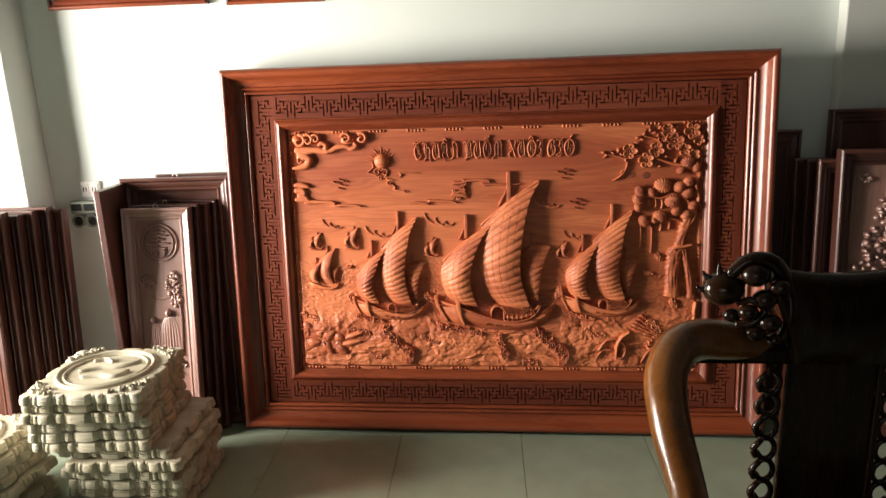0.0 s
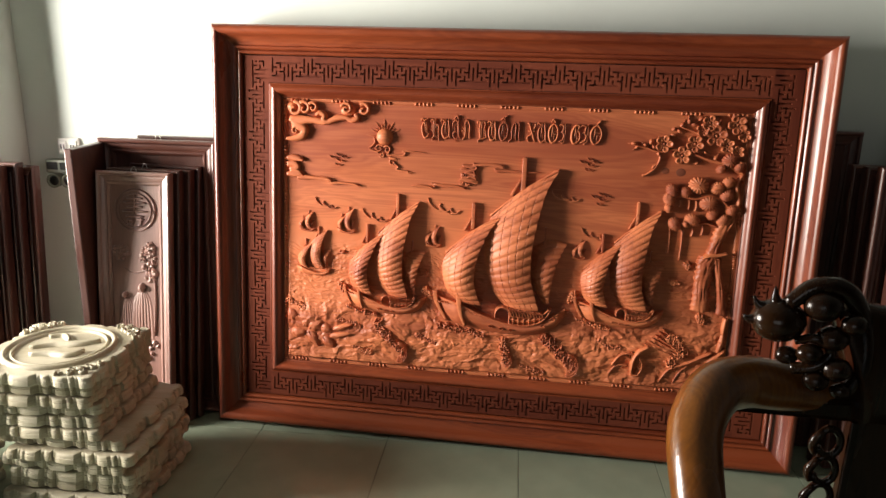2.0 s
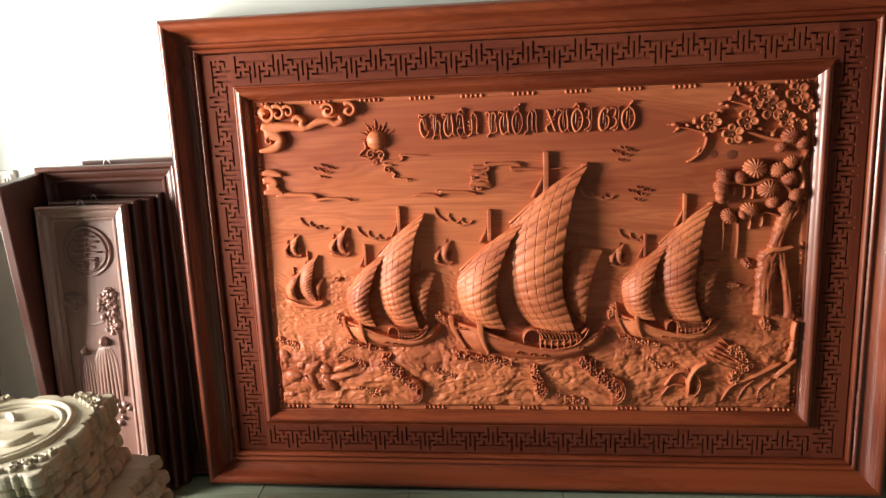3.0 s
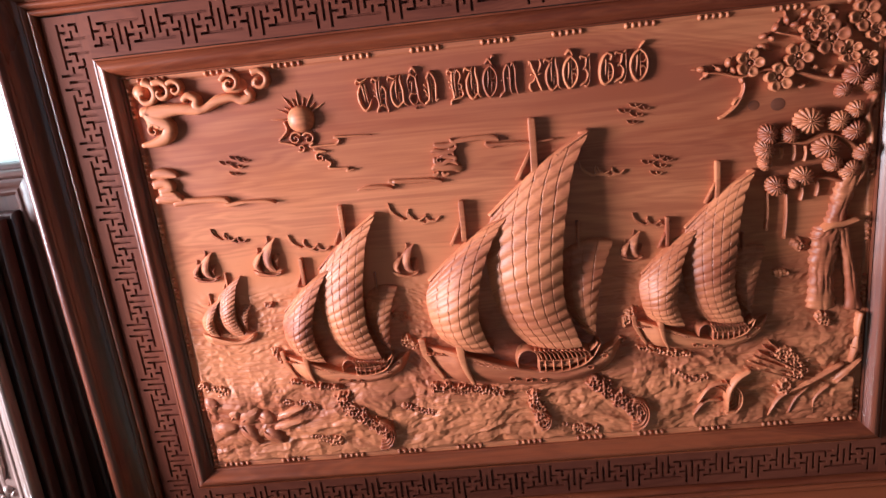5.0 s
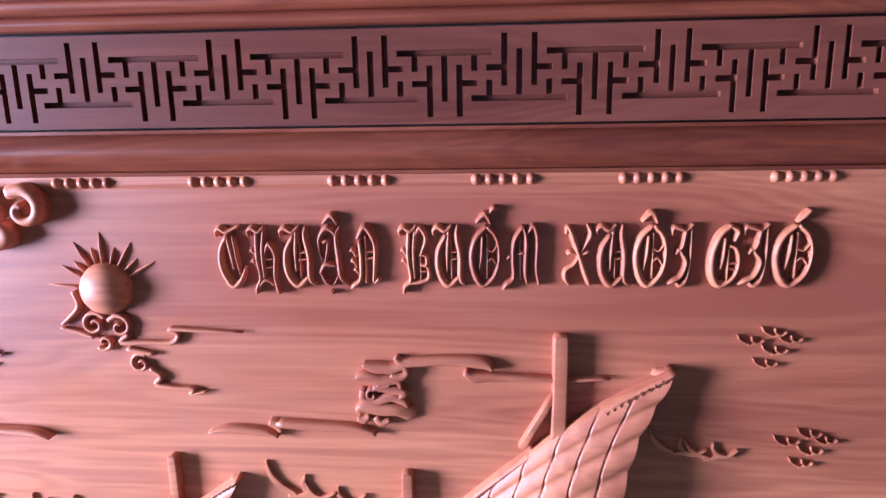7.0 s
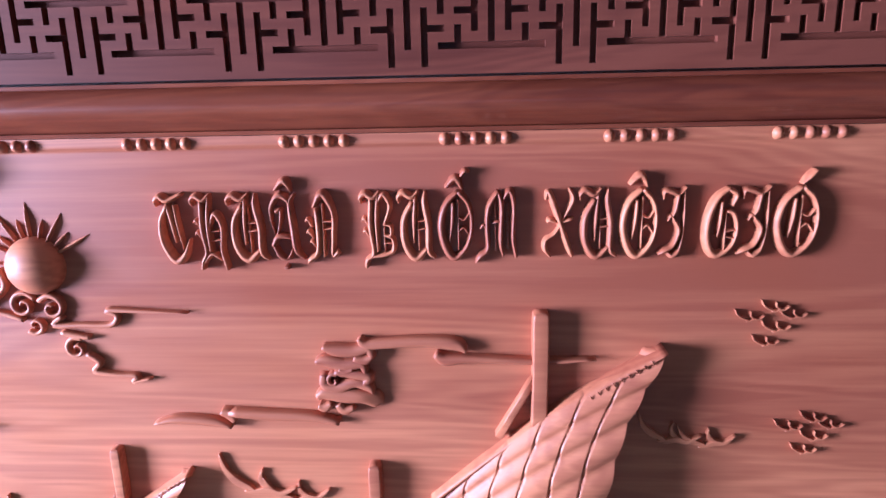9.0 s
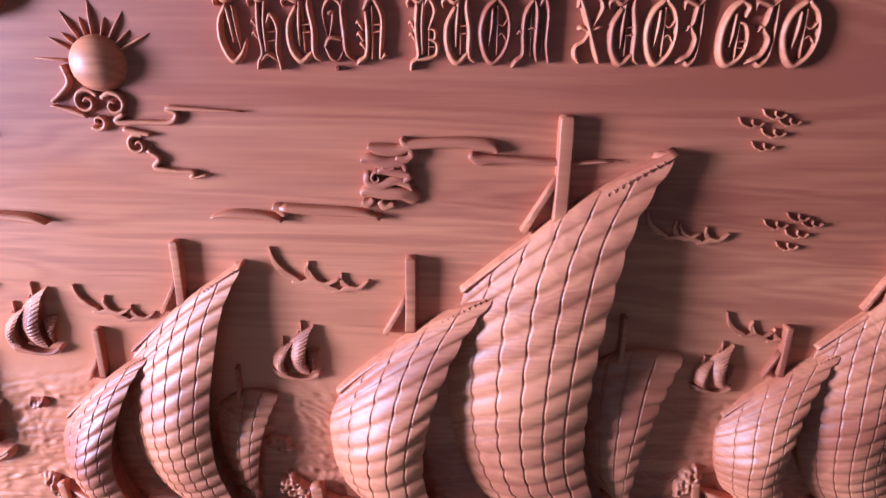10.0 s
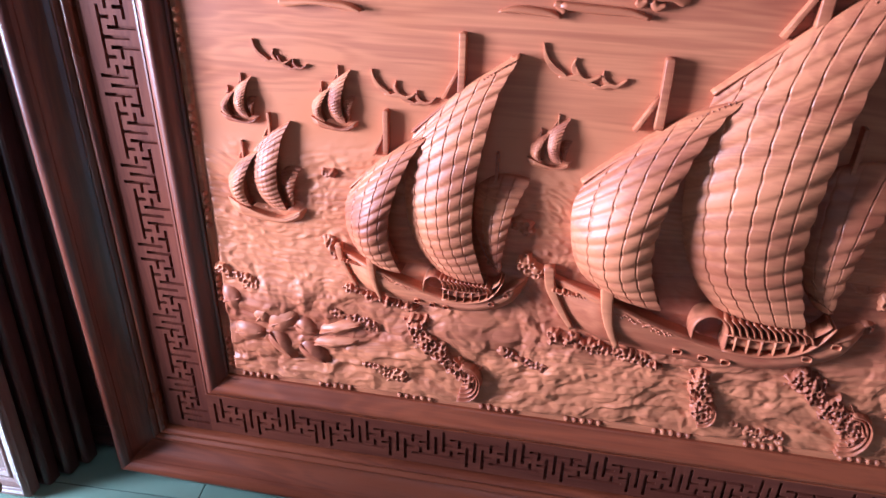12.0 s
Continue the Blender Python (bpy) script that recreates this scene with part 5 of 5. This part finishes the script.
for k in range(3):
    framed("tall_board", pose(1.87 + 0.07 * k, 0.17 - 0.045 * k, 0.002, -3.5, 0, -2), 0.46, 1.60 - 0.02 * k, 0.04, 0.06, "tall dark brown framed board at the wall", "tall boards at the wall", DARK_Z, DARK_X)

# pictures hung high on the wall
for x, z, w in ((-1.473, 1.782, 0.67), (-0.86, 1.772, 0.40), (0.97, 1.85, 0.42), (1.86, 1.70, 0.40)):
    o = framed("hung_picture", ROOM @ pose(x, -0.004, z), w, 0.62, 0.03, 0.055, "dark red-brown framed carving hung on the wall", "hung carvings", DARK_Z, RAIL_X)

# ------------------------------------------------------------------ socket and twin speaker on the wall
ob = thing("wall_socket", ROOM @ pose(-1.763, 0, 1.036), "white plastic double socket plate on the wall", "socket")
part("plate", box(-0.046, 0.046, -0.012, -0.0005, -0.034, 0.034, 0.004), PLASTIC, ob)
for x in (-0.021, 0.021):
    o = part("outlet", box(x - 0.016, x + 0.016, -0.017, -0.0125, -0.022, 0.022, 0.002), PLASTIC, ob)
    for dx in (-0.006, 0.006):
        part("slot", box(x + dx - 0.0022, x + dx + 0.0022, -0.0185, -0.0175, -0.010, 0.008), BLACK, o)
ob = thing("emergency_lamp", ROOM @ pose(-1.79, 0, 0.93), "grey-green wall unit with two round black lamps", "lamp")
part("case", box(-0.060, 0.060, -0.045, -0.0005, 0.0, 0.055, 0.008), GREEN, ob)
part("dark_window", box(-0.050, -0.006, -0.049, -0.0455, 0.016, 0.046, 0.001), BLACK, ob)
part("dark_window", box(0.006, 0.050, -0.049, -0.0455, 0.016, 0.046, 0.001), BLACK, ob)
for x in (-0.031, 0.031):
    bm = bmesh.new()
    rows = []
    for y, r in ((-0.001, 0.026), (-0.04, 0.029), (-0.046, 0.029), (-0.046, 0.023), (-0.038, 0.018), (-0.036, 0.002)):
        rows.append([(x + r * cos(2 * pi * k / 24), y, -0.031 + r * sin(2 * pi * k / 24)) for k in range(24)])
    vs = grid_faces(bm, rows, closed_v=True)
    bm.faces.new(vs[-1][::-1])
    o = part("lamp_head", bm, GREEN, ob, smooth=False)
    bm = bmesh.new()
    dome(bm, x, -0.031, 0.020, 0.020, 0.040, 0.008, 4, 20)
    part("lens", bm, BLACK, o, "round black lens", smooth=True)


# ------------------------------------------------------------------ stacks of pale carved plaques
def plaque_outline(a):
    """A square whose edge runs in carved lobes of unequal width, stepped in towards each corner."""
    lobes = ((0.06, -0.002), (0.035, -0.008), (0.035, -0.002), (0.09, 0.002), (0.035, -0.010), (0.05, -0.004), (0.035, -0.010), (0.16, 0.004), (0.035, -0.010), (0.05, -0.004), (0.035, -0.010), (0.09, 0.002), (0.035, -0.002), (0.035, -0.008), (0.06, -0.002))
    total = sum(w for w, o in lobes)
    pts = []
    for side in range(4):
        c, s = cos(side * pi / 2), sin(side * pi / 2)
        f = 0.0
        for w, o in lobes:
            for k in range(5):
                g = k / 5
                x, y = ((f + w * g) / total - 0.5) * 2 * a * 0.97, -a - o - 0.006 * sin(pi * g) ** 0.6 + 0.004
                pts.append((x * c - y * s, x * s + y * c))
            f += w
    return pts


def plaque_body(a, t):
    bm = bmesh.new()
    rows = []
    for z, inset in ((0.0, 0.014), (0.005, 0.012), (0.006, 0.002), (0.009, 0.0), (t * 0.62, 0.0005), (t * 0.65, 0.0025), (t * 0.68, 0.002), (t - 0.006, 0.003), (t - 0.002, 0.005), (t, 0.009)):
        row = []
        for x, y in plaque_outline(a):
            r = hypot(x, y)
            row.append((x * (1 - inset / r), y * (1 - inset / r), z))
        rows.append(row)
    vs = grid_faces(bm, rows, closed_v=True)
    bm.faces.new(vs[-1][::-1])
    bm.faces.new(vs[0])
    return bm


PLAQUE_T, PLAQUE_A = 0.0375, 0.205


def flat_ribbon(bm, points, z0, z1, n=4):
    """A ridge carved on a level top."""
    tmp = bmesh.new()
    ribbon(tmp, points, z0, z1, n)
    bmesh.ops.transform(tmp, verts=tmp.verts, matrix=Matrix.Rotation(radians(-90), 4, "X"))
    me2 = bpy.data.meshes.new("tmp")
    tmp.to_mesh(me2)
    tmp.free()
    bm.from_mesh(me2)
    bpy.data.meshes.remove(me2)


def plaque_top(bm, t):
    for r, w, h in ((0.158, 0.010, 0.012), (0.136, 0.006, 0.008)):
        flat_ribbon(bm, [(r * cos(a), r * sin(a), w) for a in [2 * pi * k / 28 for k in range(29)]], t - 0.002, t + h, 2)
    for s in ([(-0.09, -0.02, 0.004), (-0.03, 0.02, 0.018), (0.04, 0.03, 0.020), (0.10, 0.06, 0.005)], [(-0.06, -0.07, 0.004), (0.0, -0.05, 0.016), (0.06, -0.06, 0.012), (0.09, -0.02, 0.004)], [(0.0, 0.05, 0.006), (-0.04, 0.09, 0.012), (-0.08, 0.07, 0.004)]):
        flat_ribbon(bm, s, t - 0.002, t + 0.013, 5)
    for sx in (-1, 1):
        for sy in (-1, 1):
            for k, (x, y) in enumerate(((0.165, 0.165), (0.135, 0.178), (0.178, 0.135), (0.150, 0.145), (0.105, 0.185), (0.185, 0.105), (0.165, 0.130), (0.128, 0.160))):
                flat_ribbon(bm, curl(sx * x, sy * y, 0.013, 1.0, k, 1 if k % 2 else -1, 0.005), t - 0.002, t + 0.012, 2)


BODY = None


def plaque(m, label, group, carved):
    global BODY
    ob = thing("plaque", m, label, "wooden plaque", group)
    if BODY is None:
        BODY = part("body", plaque_body(PLAQUE_A, PLAQUE_T), PALE, ob)
    else:
        share(BODY, ob, Matrix())
    if carved:
        bm = bmesh.new()
        plaque_top(bm, PLAQUE_T)
        part("medallion", bm, PALE, ob, "round carved medallion with corner scrolls", smooth=True)
    return ob


rs = random.Random(12)
for k in range(13):
    low = k < 7
    x, y, turn = (-1.27, -0.50, 2.0) if low else (-1.355, -0.535, 7.0)
    plaque(pose(x + rs.uniform(-0.02, 0.02), y + rs.uniform(-0.02, 0.02), 0.001 + k * (PLAQUE_T + 0.0008), 0, 0, turn + rs.uniform(-2.5, 2.5) + 180 * (k % 2)), "pale unfinished carved wooden plaque in a stack on floor" if k < 12 else "pale carved wooden plaque with a round medallion atop stack", "stack of pale plaques", k == 12)
for k in range(8):
    plaque(pose(-1.835 + rs.uniform(-0.02, 0.02), -0.74 + rs.uniform(-0.02, 0.02), 0.001 + k * (PLAQUE_T + 0.0008), 0, 0, -4 + rs.uniform(-2.5, 2.5) + 180 * (k % 2)), "pale unfinished carved wooden plaque in a lower stack", "lower stack of pale plaques", k == 7)


# ------------------------------------------------------------------ the lacquered armchair
CX = 0.735
chair = thing("armchair", pose(CX, -1.33, 0), "dark lacquered carved wooden armchair with curved arms on floor", "chair")


def ball(bm, c, r, sx=1.0, sy=1.0, sz=1.0, n=10):
    rows = []
    for i in range(n + 1):
        a = -pi / 2 + pi * i / n
        rr = max(cos(a), 0.02)
        rows.append([(c[0] + r * sx * rr * cos(2 * pi * k / 16), c[1] + r * sy * rr * sin(2 * pi * k / 16), c[2] + r * sz * sin(a)) for k in range(16)])
    vs = grid_faces(bm, rows, closed_v=True)
    bm.faces.new(vs[0])
    bm.faces.new(vs[-1][::-1])


for s in (-1, 1):
    bm = bmesh.new()
    tube(bm, [(s * 0.125, 0.02, 0.915, 0.036), (s * 0.200, 0.0, 0.930, 0.040), (s * 0.262, -0.010, 0.936, 0.042), (s * 0.312, -0.045, 0.930, 0.042), (s * 0.345, -0.10, 0.893, 0.041), (s * 0.349, -0.17, 0.835, 0.038), (s * 0.338, -0.23, 0.775, 0.035), (s * 0.329, -0.275, 0.720, 0.033), (s * 0.322, -0.33, 0.60, 0.031), (s * 0.32, -0.37, 0.43, 0.034)], 7, 20)
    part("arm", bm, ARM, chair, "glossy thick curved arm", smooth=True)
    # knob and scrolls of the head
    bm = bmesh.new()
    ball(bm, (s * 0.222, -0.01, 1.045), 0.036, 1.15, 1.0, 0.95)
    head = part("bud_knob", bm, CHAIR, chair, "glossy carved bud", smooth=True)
    for k in range(5):
        bm = bmesh.new()
        a = radians(20 + 40 * k)
        tube(bm, [(s * (0.225 - 0.028 * cos(a)), -0.012, 1.045 + 0.030 * sin(a), 0.010), (s * (0.225 - 0.042 * cos(a)), -0.012, 1.045 + 0.040 * sin(a), 0.006), (s * (0.225 - 0.050 * cos(a)), -0.012, 1.05 + 0.050 * sin(a), 0.0015)], 4, 8)
        part("leaf", bm, CHAIR, head, smooth=True)
    for x, y, z, r in ((0.168, -0.03, 1.078, 0.026), (0.150, -0.035, 1.03, 0.022), (0.180, -0.04, 1.005, 0.018), (0.140, -0.045, 0.985, 0.020), (0.165, -0.04, 0.962, 0.018), (0.205, -0.02, 0.992, 0.016), (0.125, -0.04, 1.055, 0.018), (0.13, -0.045, 0.950, 0.014)):
        bm = bmesh.new()
        ball(bm, (s * x, y, z), r, 1.1, 0.9, 0.9, 8)
        part("carved_boss", bm, CHAIR, chair, smooth=True)
    bm = bmesh.new()
    tube(bm, [(s * 0.215, -0.02, 1.075, 0.012), (s * 0.180, -0.02, 1.105, 0.014), (s * 0.135, -0.02, 1.100, 0.016), (s * 0.105, -0.02, 1.05, 0.016), (s * 0.098, -0.03, 0.99, 0.014), (s * 0.115, -0.03, 0.94, 0.012)], 6, 10)
    tube(bm, [(s * 0.20, -0.03, 0.975, 0.010), (s * 0.17, -0.04, 0.985, 0.010), (s * 0.15, -0.04, 1.01, 0.008), (s * 0.175, -0.04, 1.03, 0.008), (s * 0.20, -0.03, 1.02, 0.006)], 5, 8)
    part("head_scroll", bm, CHAIR, chair, smooth=True)
    # pierced strip beside the splat
    for k in range(8):
        z = 0.845 - 0.050 * k
        bm = bmesh.new()
        tube(bm, [(s * (0.117 + 0.018 * cos(a)), -0.012, z + 0.024 * sin(a), 0.0062) for a in [2 * pi * j / 8 + 0.4 for j in range(8)]], 3, 8)
        tube(bm, [(s * 0.136, -0.012, z - 0.02, 0.006), (s * 0.142, -0.016, z, 0.0075), (s * 0.130, -0.018, z + 0.022, 0.005)], 3, 8)
        part("pierced_scroll", bm, CHAIR, chair, smooth=True)
    bm = bmesh.new()
    tube(bm, [(s * 0.235, 0.0, 0.905, 0.012), (s * 0.232, -0.002, 0.80, 0.016), (s * 0.226, -0.004, 0.74, 0.010), (s * 0.230, -0.006, 0.70, 0.014), (s * 0.236, -0.01, 0.60, 0.018), (s * 0.230, -0.02, 0.44, 0.014)], 6, 12)
    if s > 0:
        part("side_spindle", bm, CHAIR, chair, smooth=True)
    else:
        bm.free()
    for y in (-0.37, 0.0):
        bm = bmesh.new()
        tube(bm, [(s * 0.29, y, 0.42, 0.034), (s * 0.295, y - 0.01, 0.30, 0.036), (s * 0.285, y, 0.14, 0.028), (s * 0.295, y - 0.015, 0.03, 0.036), (s * 0.30, y - 0.02, 0.001, 0.034)], 5, 12)
        part("leg", bm, CHAIR, chair, smooth=True)
rows = []
for i in range(15):
    f = i / 14
    half, bulge = 0.090 + 0.052 * f ** 1.6, 0.030 * sin(pi * min(1, 0.15 + f * 0.75))
    row = []
    for k in range(25):
        g = -1 + k / 12
        rise = 0.170 + 0.020 * abs(g) ** 2.2 - 0.030 * max(0, abs(g) - 0.85) / 0.15
        row.append((g * half, -0.018 - bulge * (1 - 0.5 * g * g) - 0.012 * max(0, abs(g) - 0.80) / 0.2, 0.893 + rise * f))
    rows.append(row)
rows.append([(x * 0.985, y + 0.014, z + 0.010) for x, y, z in rows[-1]])
rows.append([(x * 0.97, 0.022, z - 0.006) for x, y, z in rows[-1]])
rows += [[(x, 0.024, z) for x, y, z in row] for row in rows[12::-3]]
bm = bmesh.new()
grid_faces(bm, rows)
for k in (0, -1):
    bm.faces.new([bm.verts.new(row[k]) for row in rows])
bmesh.ops.remove_doubles(bm, verts=bm.verts, dist=0.0002)
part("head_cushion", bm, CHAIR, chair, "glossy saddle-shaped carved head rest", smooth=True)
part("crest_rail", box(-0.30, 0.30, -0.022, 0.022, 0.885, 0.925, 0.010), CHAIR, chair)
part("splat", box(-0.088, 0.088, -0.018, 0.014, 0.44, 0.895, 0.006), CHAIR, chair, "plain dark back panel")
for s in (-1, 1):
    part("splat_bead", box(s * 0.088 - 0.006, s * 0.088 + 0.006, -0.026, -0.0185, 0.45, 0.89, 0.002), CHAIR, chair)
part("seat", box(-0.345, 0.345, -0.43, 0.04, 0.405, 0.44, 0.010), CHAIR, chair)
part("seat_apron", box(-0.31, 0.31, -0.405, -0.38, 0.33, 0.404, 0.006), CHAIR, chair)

# ------------------------------------------------------------------ floor tiles
TILES = tagged(new("floor_tiles"), "grey-green glazed square floor tiles", "floor", kind="structure")
TILES.matrix_world = ROOM
bm = box(-0.249, 0.249, -0.249, 0.249, -0.0035, 0.0, 0.0012)
one = None
for i in range(-9, 9):
    for j in range(15):
        m = pose(0.0975 + 0.25 + 0.5 * i, -0.055 - 0.5 * j, 0)
        if one is None:
            one = part("tile", bm, TILE, TILES)
            one.matrix_local = m
        else:
            share(one, TILES, m)
